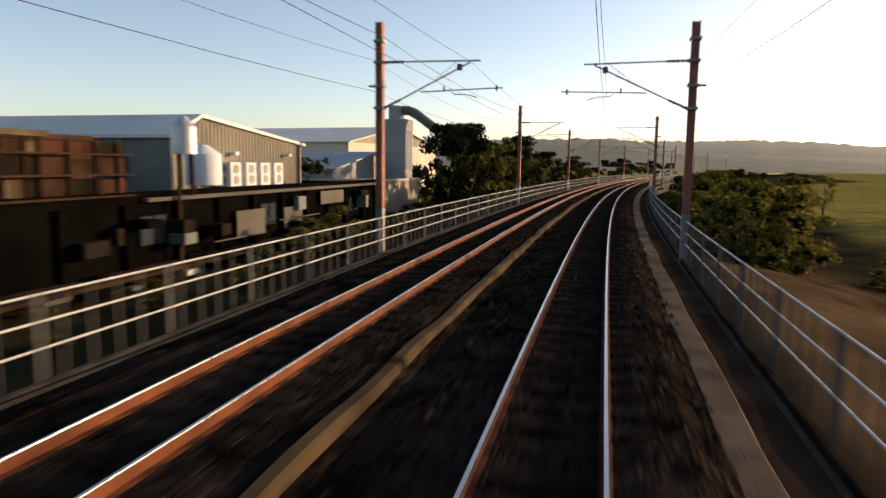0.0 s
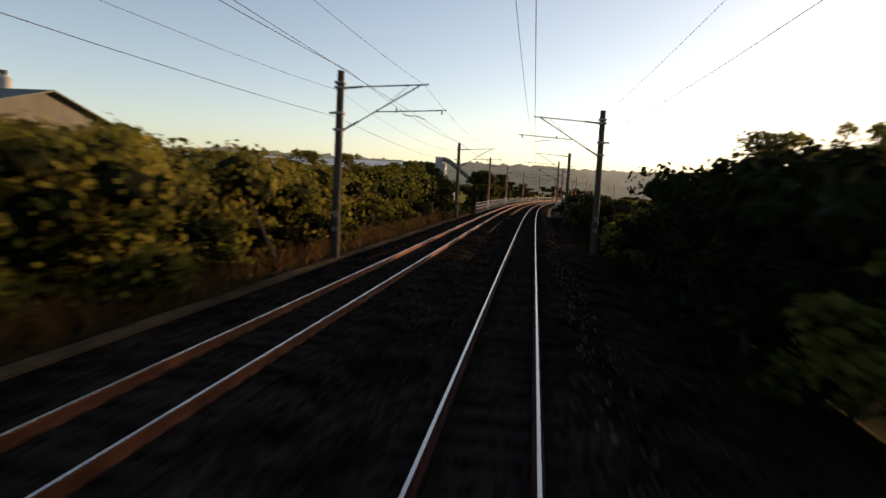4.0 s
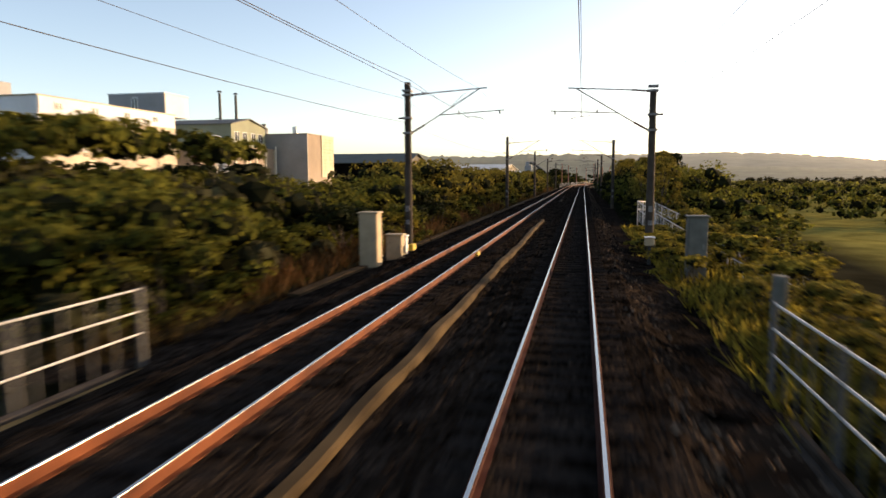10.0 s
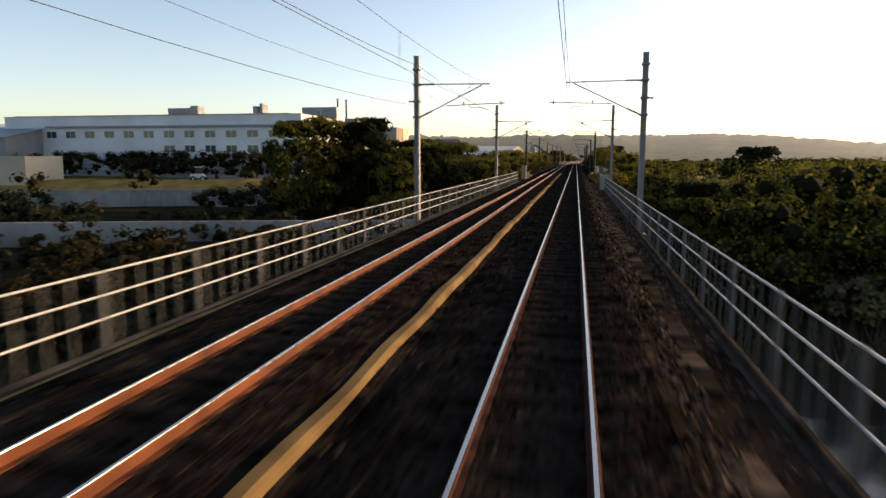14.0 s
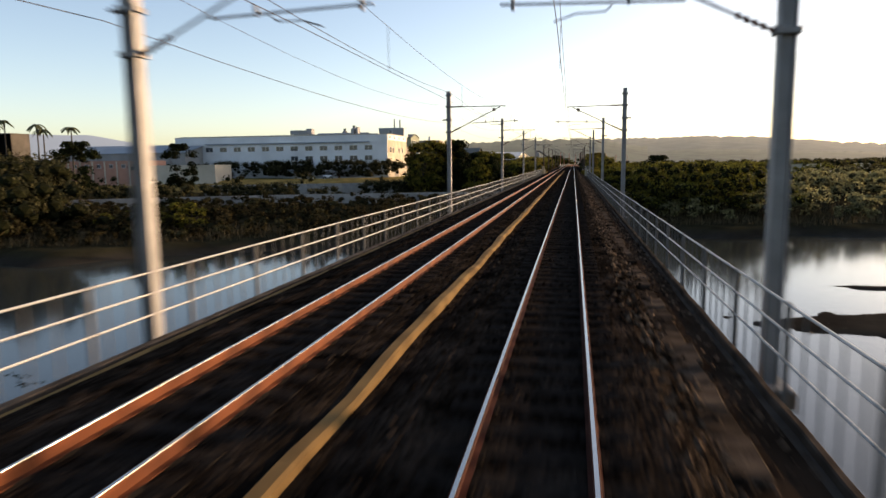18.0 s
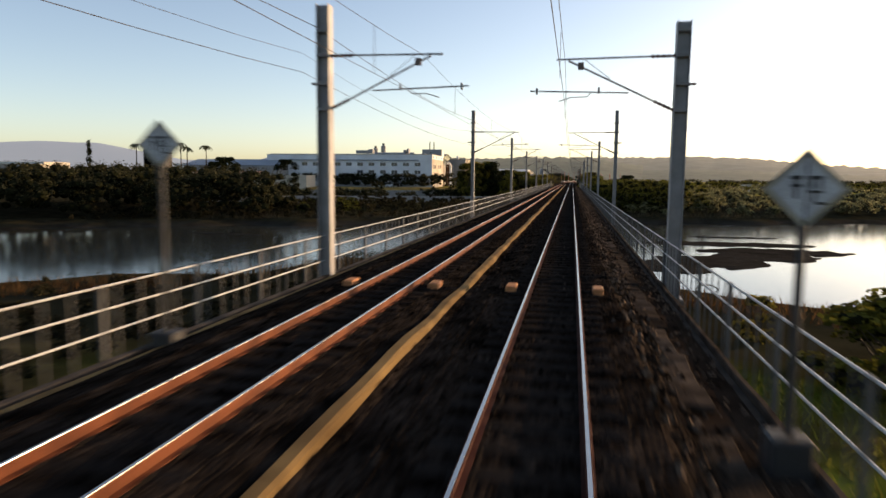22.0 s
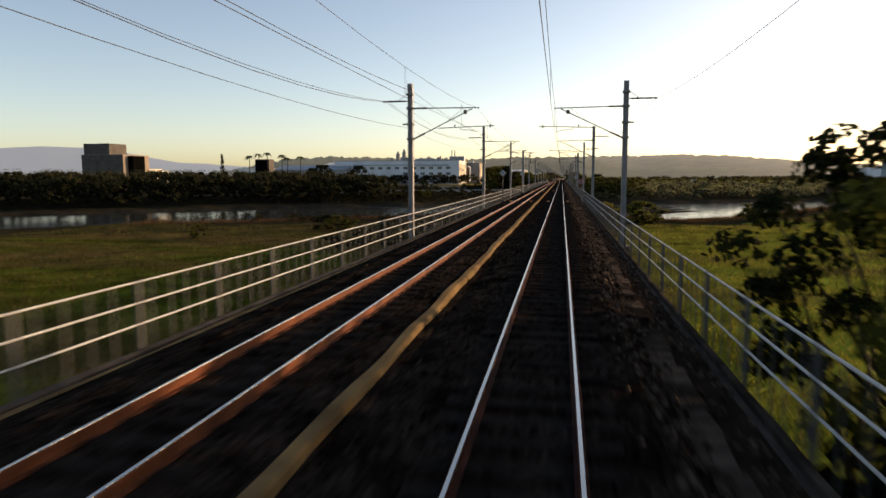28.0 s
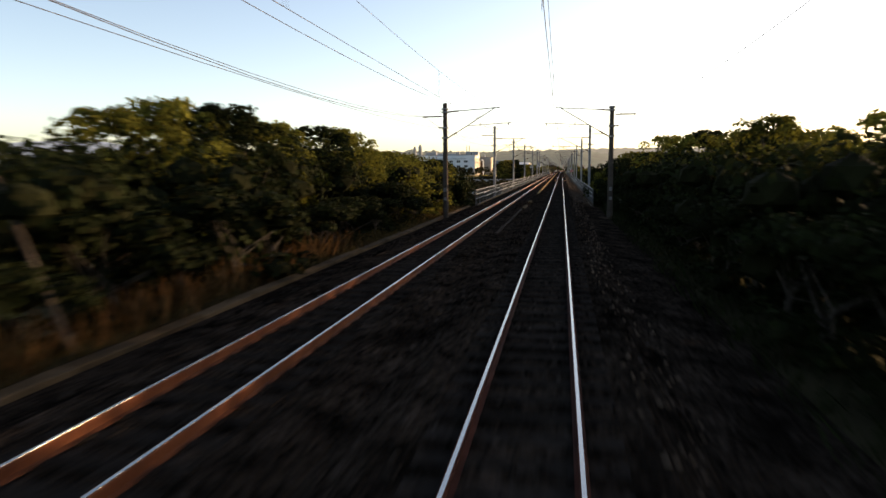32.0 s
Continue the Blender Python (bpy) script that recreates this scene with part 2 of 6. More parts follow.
def swept(name, profile, s0, s1, material, step=4.0, parent=None, closed=True, wob=None):
    """A profile of (u, z) drawn along the line."""
    n = max(1, int(round((s1 - s0) / step)))
    vs, fs, k = [], [], len(profile)
    for i in range(n + 1):
        s = s0 + (s1 - s0) * i / n
        du, dz = wob(s) if wob else (0, 0)
        vs += [at(s, u + du, z + dz) for u, z in profile]
    for i in range(n):
        for j in range(k if closed else k - 1):
            a, b = i * k + j, i * k + (j + 1) % k
            fs.append((a, b, b + k, a + k))
    if closed:
        fs += [tuple(range(k - 1, -1, -1)), tuple(range(n * k, n * k + k))]
    me = mesh_of(name, vs, fs, material)
    ob = new(name, me)
    if parent is not None:
        ob.parent = parent
    return ob


# ---- setting: ground, river, line ----
BRIDGES = [(57.0, 416.0), (613.0, 905.0)]
FIELD, WATER = -7.4, -8.5
FAR_U = [-400, -170, -140, -110, -94, -82, -60, -40, -25, 0, 18, 38, 56, 100, 400]
FAR_S = [60, 245, 268, 294, 310, 317, 325, 336, 347, 361, 361, 362, 369, 392, 480]
# mud bars in the river: middle s and u, half length and half width
BARS_AT = ((316.5, 30, 1.8, 10), (302, 27, 4.8, 18), (291, 31, 6.5, 13), (276, 19, 8.5, 9), (283, 28, 6, 9), (269.5, 13, 7.5, 6), (240, 15, 5, 9), (296, -64, 1.2, 10))
NEAR_U = [-400, -120, -60, -40, -25, 0, 15, 28, 47, 89, 400]
NEAR_S = [40, 185, 226, 241, 257, 250, 240, 232, 253, 311, 440]
rng = np.random.default_rng(4)


def waves(x, y, scale, seed=0):
    """Smooth noise of about -1 to 1 on arrays."""
    r = np.random.default_rng(seed)
    v = 0
    for k in range(7):
        a, f, p = r.uniform(0, 6.28), r.uniform(0.5, 1.8) / scale, r.uniform(0, 6.28)
        v = v + np.sin((x * np.cos(a) + y * np.sin(a)) * f * 6.28 + p)
    return v / 3.5


def ground_z(x, y):
    x, y = np.asarray(x, float), np.asarray(y, float)
    s, u = unroll(x, y)
    s, u = s.reshape(x.shape), u.reshape(x.shape)
    z = FIELD + 0.25 * waves(x, y, 60, 1) + 0.12 * waves(x, y, 14, 2)
    # the far bank and the land behind it lie higher
    far, near = np.interp(u, FAR_U, FAR_S), np.interp(u, NEAR_U, NEAR_S)
    z = z + np.where(u < -6, 2.0, 3.6) * np.clip((s - far - 6) / 30, 0, 1) + np.where(u < -6, 3.4, 0) * np.clip((s - 438) / 12, 0, 1)
    d = np.minimum(s - near, far - s) + 3.0 * waves(x, y, 18, 3)
    bar = np.full_like(z, -1.0)
    for s0, u0, a, b in BARS_AT:
        bar = np.maximum(bar, 1 - ((s - s0) / a) ** 2 - ((u - u0) / b) ** 2)
    bed = WATER - 0.5 + 0.62 * np.clip(bar * 1.6 + .35 + .4 * waves(x, y, 6, 6), 0, 1) + .05 * waves(x, y, 2.5, 7)
    k = np.clip(d / 7, 0, 1)
    k = k * k * (3 - 2 * k)
    z = z * (1 - k) + bed * k
    # earth heaped against the curved bridge
    heap = np.clip((s - 600) / 10, 0, 1) * np.clip((668 - s) / 25, 0, 1) * np.clip((u - 2.5) / .6, 0, 1)
    z = np.where(heap > 0, np.maximum(z, z * (1 - heap) + heap * (-1.15 - .22 * (u - 3.5) + .15 * waves(x, y, 5, 9))), z)
    # embankments under the line
    e = np.zeros_like(z)
    for lo, hi in ((-400, 57), (416, 613), (905, 1600)):
        e = np.maximum(e, np.clip((s - lo) / 8 + 1, 0, 1) * np.clip((hi - s) / 8 + 1, 0, 1))
    out = np.maximum(np.maximum(-9.2 - u, u - 5.2), 0)
    top = -0.72 - out / 1.7
    return np.where(e > 0, np.maximum(z, z * (1 - e) + top * e), z)


def spread(values):
    return np.unique(np.concatenate(values))


gx = spread([np.arange(-70, 140, 1.5), np.arange(-260, 400, 10.0), np.array([-4800, -3000, -1800, -1000, -600, -400, 600, 1000, 1800, 3000, 4800])])
gy = spread([np.arange(-40, 225, 3.0), np.arange(225, 330, 1.2), np.arange(330, 760, 3.0), np.arange(-100, 1000, 12.0), np.array([-900, -400, -200, 1200, 1600, 2400, 3600, 4800])])
GX, GY = np.meshgrid(gx, gy)
GZ = ground_z(GX, GY)
w, hgt = len(gx), len(gy)
idx = np.arange(w * hgt).reshape(hgt, w)
quads = np.stack([idx[:-1, :-1], idx[:-1, 1:], idx[1:, 1:], idx[1:, :-1]], -1).reshape(-1, 4)
ground = new("ground", mesh_of("ground", np.stack([GX, GY, GZ], -1).reshape(-1, 3).tolist(), quads.tolist(), EARTH, True))
cs, cu = unroll(GX, GY)
cs, cu = cs.reshape(GX.shape), cu.reshape(GX.shape)
cover = np.ones(GX.shape + (4,))
far, near = np.interp(cu, FAR_U, FAR_S), np.interp(cu, NEAR_U, NEAR_S)
wet = np.clip((WATER + .9 - GZ) / .5, 0, 1)[..., None] * np.clip((cs - near + 14) / 6, 0, 1)[..., None]
shore = near - np.where(cu > 5, 22, np.clip((-10 - cu) / 10, 0, 1) * 34) + 3 * waves(GX, GY, 9, 12)
meadow = (np.clip((cs - 62) / 8, 0, 1) * np.clip((shore - cs) / 4, 0, 1))[..., None]
field = (np.clip((cs - 448) / 6, 0, 1) * np.clip((np.abs(cu + 2) - 22) / 6, 0, 1))[..., None]
straw = np.clip(waves(GX, GY * 2.2, 45, 8) + .1 + np.clip((cs - 140) / 50, 0, 1) * (cu < 0) + .5 * waves(GX * .3, GY * 3, 30, 18) * (cu < 0), 0, 1)[..., None]
c = np.array([0.026, 0.023, 0.013]) + 0 * wet
c = c * (1 - meadow) + meadow * (np.array([0.115, 0.145, 0.018]) * np.where(cu < 0, .45, 1)[..., None] * (1 - straw) * (1 + (.4 * waves(GX, GY, 7, 14) + .35 * waves(GX * .5, GY * 2.2, 6, 16))[..., None]) + np.array([0.085, 0.057, 0.022]) * straw)
c = c * (1 - field) + field * np.array([0.20, 0.17, 0.045])
stubble = (np.clip((cs - 436) / 3, 0, 1) * np.clip((464 - cs) / 3, 0, 1) * np.clip((-34 - cu) / 4, 0, 1))[..., None]
c = c * (1 - stubble) + stubble * np.array([0.26, 0.17, 0.055])
heap = (np.clip((cs - 606) / 6, 0, 1) * np.clip((660 - cs) / 10, 0, 1) * np.clip((cu - 2.5) / 1, 0, 1) * np.clip((15 - cu) / 4, 0, 1))[..., None]
c = c * (1 - heap) + heap * np.array([0.075, 0.050, 0.028]) * (1 + .4 * waves(GX, GY, 4, 15)[..., None])
c = c * (1 - wet) + wet * np.array([0.026, 0.023, 0.019])
cover[..., :3] = c
att = ground.data.color_attributes.new("cover", "FLOAT_COLOR", "POINT")
att.data.foreach_set("color", cover.reshape(-1).astype(np.float32))
tagged(ground, "grassy flood plain, mud banks and earth slopes", "ground", kind="structure")

WATERM = mat("river_water", (0.026, 0.030, 0.027), 0.11, vary=0.2, scale=0.05, fine=1.3, bump=0.22, spec=0.5)
river = new("water", mesh_of("water", [(-1500, -200, WATER), (1500, -200, WATER), (1500, 900, WATER), (-1500, 900, WATER)], [(0, 1, 2, 3)], WATERM))
tagged(river, "rippled grey river water that mirrors the evening sky", "river", kind="structure")

S0, S1 = -32.0, 1010.0
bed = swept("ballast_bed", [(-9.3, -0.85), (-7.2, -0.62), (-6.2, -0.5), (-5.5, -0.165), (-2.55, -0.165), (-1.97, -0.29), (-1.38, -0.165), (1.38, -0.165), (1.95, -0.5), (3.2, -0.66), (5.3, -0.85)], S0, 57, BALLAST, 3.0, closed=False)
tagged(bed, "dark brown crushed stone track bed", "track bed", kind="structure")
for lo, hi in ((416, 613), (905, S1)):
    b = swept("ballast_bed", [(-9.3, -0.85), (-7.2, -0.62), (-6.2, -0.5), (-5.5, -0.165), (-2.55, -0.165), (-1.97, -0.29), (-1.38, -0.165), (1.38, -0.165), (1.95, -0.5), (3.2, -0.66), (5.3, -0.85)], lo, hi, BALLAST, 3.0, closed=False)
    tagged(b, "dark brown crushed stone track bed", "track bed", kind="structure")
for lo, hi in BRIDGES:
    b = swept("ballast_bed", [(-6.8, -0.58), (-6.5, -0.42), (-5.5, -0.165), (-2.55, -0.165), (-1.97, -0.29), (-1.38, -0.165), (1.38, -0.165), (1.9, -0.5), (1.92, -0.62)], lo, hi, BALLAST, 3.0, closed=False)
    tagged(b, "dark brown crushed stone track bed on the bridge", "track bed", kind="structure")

# rails: head, web and foot; the running face shines
HEAD = [(-.036, -.012), (-.030, 0), (.030, 0), (.036, -.012), (.036, -.036), (.012, -.05), (.010, -.128), (.066, -.14), (.066, -.153), (-.066, -.153), (-.066, -.14), (-.010, -.128), (-.012, -.05), (-.036, -.036)]
for track, name in ((0.0, "near"), (FAR_TRACK, "far")):
    t = thing("railway_track", Matrix(), "pair of steel rails with dark maroon webs and polished running faces" if track == 0 else "second pair of steel rails with rusty orange webs", "railway track", "tracks of the double line", "structure")
    for off in (-0.566, 0.566):
        swept("rail", [(track + off + u, z) for u, z in HEAD], S0, S1, RUST if track else RUST_DARK, 3.0, t)
        f = swept("running_face", [(track + off - .02, .003), (track + off + .02, .003), (track + off + .023, -.006), (track + off - .023, -.006)], S0, S1, SHINE, 3.0, t)
        tagged(f, "polished bright running face")

# sleepers: the nearest are single pieces, the far rest is one
def sleeper_verts(s, u):
    out = []
    for y, z in ((-.12, -.36), (.12, -.36), (.085, -.14), (-.085, -.14)):
        out += [at(s + y, u - 1.0, z), at(s + y, u + 1.0, z)]
    return out


SLEEPER_FACES = [(0, 1, 7, 6), (6, 7, 5, 4), (4, 5, 3, 2), (0, 6, 4, 2), (1, 3, 5, 7)]
vs, fs = [], []
near_me = bpy.data.meshes.new("sleeper")
near_me.from_pydata([(x, y, z) for y, z in ((-.12, -.36), (.12, -.36), (.085, -.14), (-.085, -.14)) for x in (-1.0, 1.0)], [], SLEEPER_FACES)
near_me.materials.append(SLEEPER)
sleepers = thing("sleepers", Matrix(), "grey concrete sleepers half sunk in ballast", "sleepers", kind="structure")
k = 0
for u in (0.0, FAR_TRACK):
    s = -30.0
    while s < 860:
        if u == 0 and 440 < s < 615:
            o = new("sleeper", near_me)
            o.parent = sleepers
            o.matrix_basis = spot(s, u, random.uniform(-.012, .006), random.uniform(-.6, .6))
        else:
            fs += [tuple(i + len(vs) for i in f) for f in SLEEPER_FACES]
            vs += sleeper_verts(s, u)
        s += 0.6
        k += 1
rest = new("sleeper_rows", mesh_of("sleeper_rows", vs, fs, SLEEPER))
rest.parent = sleepers
tagged(rest, kind="stuff")

# rail clips beside each rail
vs, fs = [], []
for u in (-0.566, 0.566, FAR_TRACK - 0.566, FAR_TRACK + 0.566):
    for s in np.arange(-8, 640, 0.6):
        for d in (-0.095, 0.095):
            a = len(vs)
            for y in (-.05, .05):
                for x, z in ((-.03, -.15), (.03, -.15), (.02, -.105), (-.02, -.105)):
                    vs.append(at(s + y, u + d + x, z))
            fs += [(a, a + 1, a + 2, a + 3), (a + 7, a + 6, a + 5, a + 4), (a + 3, a + 2, a + 6, a + 7), (a + 1, a + 5, a + 6, a + 2), (a, a + 3, a + 7, a + 4)]
clips = new("rail_clips", mesh_of("rail_clips", vs, fs, SLEEPER))
tagged(clips, "small rusty spring clips along the rail feet", "rail clips", kind="stuff")

# loose stones on the bed
def stones(name, n, s_lo, s_hi, u_lo, u_hi, zf, size, material, label):
    s, u = rng.uniform(s_lo, s_hi, n), rng.uniform(u_lo, u_hi, n)
    keep = np.ones(n, bool)
    for r in (-0.566, 0.566, FAR_TRACK - 0.566, FAR_TRACK + 0.566):
        keep &= np.abs(u - r) > 0.12
    s, u = s[keep], u[keep]
    n = len(s)
    a = np.interp(s, GRID, TURN)
    c = np.stack([np.interp(s, GRID, LINE_X) + u * np.cos(a), np.interp(s, GRID, LINE_Y) - u * np.sin(a), zf(s, u)], -1)
    d = np.array([(1, 0, 0), (-1, 0, 0), (0, 1, 0), (0, -1, 0), (0, 0, 1), (0, 0, -1)], float)
    v = d[None] * rng.uniform(0.6, 1.3, (n, 6, 1)) * (rng.uniform(*size, (n, 1, 1)))
    v += rng.normal(0, 0.25, (n, 6, 3)) * size[0]
    t = rng.uniform(0, 6.28, n)
    x, y = v[..., 0].copy(), v[..., 1].copy()
    v[..., 0], v[..., 1] = x * np.cos(t)[:, None] - y * np.sin(t)[:, None], x * np.sin(t)[:, None] + y * np.cos(t)[:, None]
    v = (v + c[:, None]).reshape(-1, 3)
    f = np.array([(0, 2, 4), (2, 1, 4), (1, 3, 4), (3, 0, 4), (2, 0, 5), (1, 2, 5), (3, 1, 5), (0, 3, 5)])
    f = (f[None] + 6 * np.arange(n)[:, None, None]).reshape(-1, 3)
    return tagged(new(name, mesh_of(name, v.tolist(), f.tolist(), material)), label, name.replace("_", " "), kind="stuff")


BED_U, BED_Z = [-6.6, -5.5, -2.55, -1.97, -1.38, 1.38, 1.95, 3.0], [-.47, -.165, -.165, -.29, -.165, -.165, -.5, -.62]
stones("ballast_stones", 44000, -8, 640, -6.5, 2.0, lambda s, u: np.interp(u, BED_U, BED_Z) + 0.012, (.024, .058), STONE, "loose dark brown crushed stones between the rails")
stones("shoulder_stones", 6000, -8, 640, 1.2, 2.1, lambda s, u: np.interp(u, BED_U, BED_Z) + 0.012, (.025, .055), SHOULDER, "larger brown stones heaped on the ballast shoulder")

stones("bridge_rubble", 6500, 60, 416, 1.4, 2.1, lambda s, u: np.interp(u, BED_U, BED_Z) + 0.02, (.03, .085), SHOULDER, "loose brown rubble on the ballast edge of the bridge")
stones("walkway_rubble", 15000, 60, 416, 1.72, 2.88, lambda s, u: -.612 + 0 * u, (.015, .055), SHOULDER, "brown rubble and dirt along the bridge walkway")
# ochre cable duct between the tracks
DUCT_P = [(-2.38, -.34), (-2.36, -.17), (-2.32, -.135), (-2.18, -.135), (-2.14, -.17), (-2.12, -.34)]
SWAY = lambda s: (0.016 * math.sin(s * 0.35) + 0.014 * math.sin(s * 1.3), 0.022 * math.sin(s * 0.5) + 0.02 * math.sin(s * 1.7))
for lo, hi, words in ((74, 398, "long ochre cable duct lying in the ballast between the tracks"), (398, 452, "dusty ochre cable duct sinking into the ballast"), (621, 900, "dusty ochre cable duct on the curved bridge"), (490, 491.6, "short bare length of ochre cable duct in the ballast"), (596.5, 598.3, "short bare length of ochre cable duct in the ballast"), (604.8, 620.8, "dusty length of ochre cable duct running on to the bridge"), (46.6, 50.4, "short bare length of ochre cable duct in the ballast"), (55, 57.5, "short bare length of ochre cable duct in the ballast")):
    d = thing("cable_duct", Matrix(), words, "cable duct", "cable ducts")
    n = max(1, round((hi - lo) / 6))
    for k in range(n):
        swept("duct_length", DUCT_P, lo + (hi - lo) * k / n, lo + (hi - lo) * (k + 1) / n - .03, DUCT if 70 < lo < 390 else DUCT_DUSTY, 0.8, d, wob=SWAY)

# the duct goes on under the ballast of the banks, its edge showing
SUNK = mat("sunk_duct", (0.027, 0.022, 0.018), 0.92, spec=0.03, vary=0.5, scale=1.5, fine=20, bump=0.3)
for lo, hi in ((28, 46), (486, 510), (573, 592)):
    d = thing("sunk_duct", Matrix(), "grey edge of a cable duct sunk in the ballast", "cable duct", "sunk cable ducts")
    n = round((hi - lo) / 8)
    for k in range(n):
        swept("duct_length", [(-2.43, -.4), (-2.42, -.165), (-2.39, -.145), (-2.34, -.145), (-2.31, -.165), (-2.30, -.4)], lo + (hi - lo) * k / n, lo + (hi - lo) * (k + 1) / n - .03, SUNK, 1.0, d, wob=SWAY)

# cable trough beside the far track on the banks
TROUGH = mat("trough_concrete", (0.046, 0.033, 0.020), 0.92, spec=0.03, vary=0.45, scale=1.2, fine=18, bump=0.4, piece=0.25)
for lo, hi in ((-30, 56), (424, 611)):
    d = thing("cable_trough", Matrix(), "low concrete cable trough with lids beside the track", "cable trough", "cable troughs", "structure")
    n = round((hi - lo) / 4)
    for k in range(n):
        swept("trough_lid", [(-7.62, -.75), (-7.6, -.54), (-7.56, -.52), (-7.28, -.52), (-7.24, -.54), (-7.22, -.75)], lo + (hi - lo) * k / n, lo + (hi - lo) * (k + 1) / n - .025, TROUGH, 2.0, d, wob=lambda s: (.03 * math.sin(s * .21), .015 * math.sin(s * .9)))

# ---- bridges ----
BARS = mat("baluster_steel", (0.075, 0.074, 0.072), 0.65, 0.2, vary=0.2, scale=3, fine=40, bump=0.05)
PLATE = mat("cover_slab", (0.044, 0.034, 0.026), 0.95, spec=0.0, vary=0.6, scale=2.5, fine=22, bump=0.5, piece=0.6)
KERB = mat("worn_coping", (0.085, 0.064, 0.047), 0.92, spec=0.03, vary=0.5, scale=1.4, fine=16, bump=0.4)
slab_me = bpy.data.meshes.new("cover_slab")
bmx = box(-.235, -.46, -.05, .235, .46, .05, 0.016)
bmx.to_mesh(slab_me)
bmx.free()
slab_me.materials.append(PLATE)


def bridge(lo, hi, upstand):
    b = thing("bridge", Matrix(), "concrete railway viaduct deck with side kerbs and piers", "bridge", "viaducts", "structure")
    swept("deck", [(-6.95, -0.64), (3.0, -0.64), (3.0, -1.0), (2.2, -1.25), (-6.1, -1.25), (-6.95, -1.0)], lo, hi, CONCRETE, 4, b)
    swept("kerb", [(2.96, -0.64), (2.96, -.54), (2.98, -.52), (3.05, -.52), (3.07, -.54), (3.07, -.64)], lo, hi, PLATE, 1.3, b, wob=lambda s: (.012 * math.sin(s * 1.9), .014 * math.sin(s * 2.3)))
    swept("kerb", [(-6.96, -0.64), (-6.96, -.46), (-6.94, -.44), (-6.81, -.44), (-6.79, -.46), (-6.79, -.64)], lo, hi, CONCRETE, 4, b)
    # Ochre duct colour paints the sunlight on this kerb edge.
    tagged(swept("lit_kerb_edge", [(-6.6, -0.64), (-6.6, -.43), (-6.58, -.41), (-6.44, -.41), (-6.42, -.43), (-6.42, -.64)], lo, hi, DUCT, 1.6, b, wob=lambda s: (.012 * math.sin(s * .7), .012 * math.sin(s * 1.1))), "low kerb edge in a sunlit tan colour")
    if upstand:
        swept("upstand", [(1.80, -0.64), (1.80, -.47), (1.83, -.44), (2.22, -.44), (2.25, -.47), (2.25, -.64)], lo, hi, KERB, 1.7, b, wob=lambda s: (.02 * math.sin(s * .9), .012 * math.sin(s * 1.7)))
    for u0, u1 in ((-5.6, -4.6), (-3.0, -2.0), (-0.6, 0.4), (1.2, 2.2)):
        swept("girder", [(u0, -1.25), (u1, -1.25), (u1 - .2, -2.7), (u0 + .2, -2.7)], lo, hi, CONCRETE, 8, b)
    s = lo + 20
    while s < hi - 10:
        m = spot(s, -1.97, 0)
        bm = box(-4.4, -.9, -3.6, 4.4, .9, -2.7, 0.08)
        rod((0, 0, -11), (0, 0, -3.6), 1.3, n=20, bm=bm)
        p = part("pier", bm, CONCRETE, b)
        p.matrix_basis = m
        s += 31.0
    return b


viaduct_b, viaduct_a = bridge(*BRIDGES[0], False), bridge(*BRIDGES[1], True)
for i in range(372):
    # the coping slabs beside the ballast, some lost or buried
    if random.random() < (.12 if i < 60 else .32 if 150 < i < 250 else .2):
        continue
    o = new("cover_slab", slab_me)
    o.parent = viaduct_b
    o.matrix_basis = spot(62 + i * .95, 2.07 + random.uniform(-.05, .05), -.545 + random.uniform(-.02, .03), random.uniform(-4, 4)) @ pose(0, 0, 0, random.uniform(-3, 3), random.uniform(-4, 4))
swept("walkway", [(1.9, -.635), (1.9, -.625), (2.84, -.625), (2.84, -.635)], *BRIDGES[0], WALK, 4, viaduct_b)
swept("walkway", [(2.0, -.635), (2.0, -.625), (2.84, -.625), (2.84, -.635)], *BRIDGES[1], WALK, 4, viaduct_a)

# ---- railings ----
post_me = bpy.data.meshes.new("post")
bmx = box(-.035, -.04, -.62, .035, .04, .77, 0.006)
bmx.to_mesh(post_me)
bmx.free()
post_me.materials.append(BARS)

bar_me = bpy.data.meshes.new("baluster")
bmx = box(-.010, -.012, -.56, .010, .012, .74)
bmx.to_mesh(bar_me)
bmx.free()
bar_me.materials.append(BARS)


def railing(u, lo, hi, label, top=0.74, base=None):
    f = thing("railing", Matrix(), label, "railing", "bridge railings")
    for z in (top, top - .38, top - .76):
        swept("rail_tube", [(u + .021 * math.cos(a * 1.0472), z + .021 * math.sin(a * 1.0472)) for a in range(6)], lo, hi, GALV, 2.75, f)
    n = int(round((hi - lo) / 2.75))
    for i in range(n + 1):
        o = new("post", post_me)
        o.parent = f
        o.matrix_basis = spot(lo + i * (hi - lo) / n, u, top - .74)
    vs, fs = [], []
    for i in range(n):
        for q in (0.14, 0.35, 0.55, 0.75):
            s = lo + (i + q + random.uniform(-.01, .01)) * (hi - lo) / n
            if s < 240 or 612 < s < 660:
                o = new("baluster", bar_me)
                o.parent = f
                o.matrix_basis = spot(s, u, top - .74)
                continue
            a = len(vs)
            for z in (top - 1.3, top):
                vs += [at(s - .012, u - .010, z), at(s + .012, u - .010, z), at(s + .012, u + .010, z), at(s - .012, u + .010, z)]
            fs += [(a + k, a + (k + 1) % 4, a + 4 + (k + 1) % 4, a + 4 + k) for k in range(4)]
    if not vs:
        return f
    b = new("baluster_row", mesh_of("balusters", vs, fs, BARS))
    b.parent = f
    tagged(b, "thin upright galvanised bars", kind="stuff")
    return f


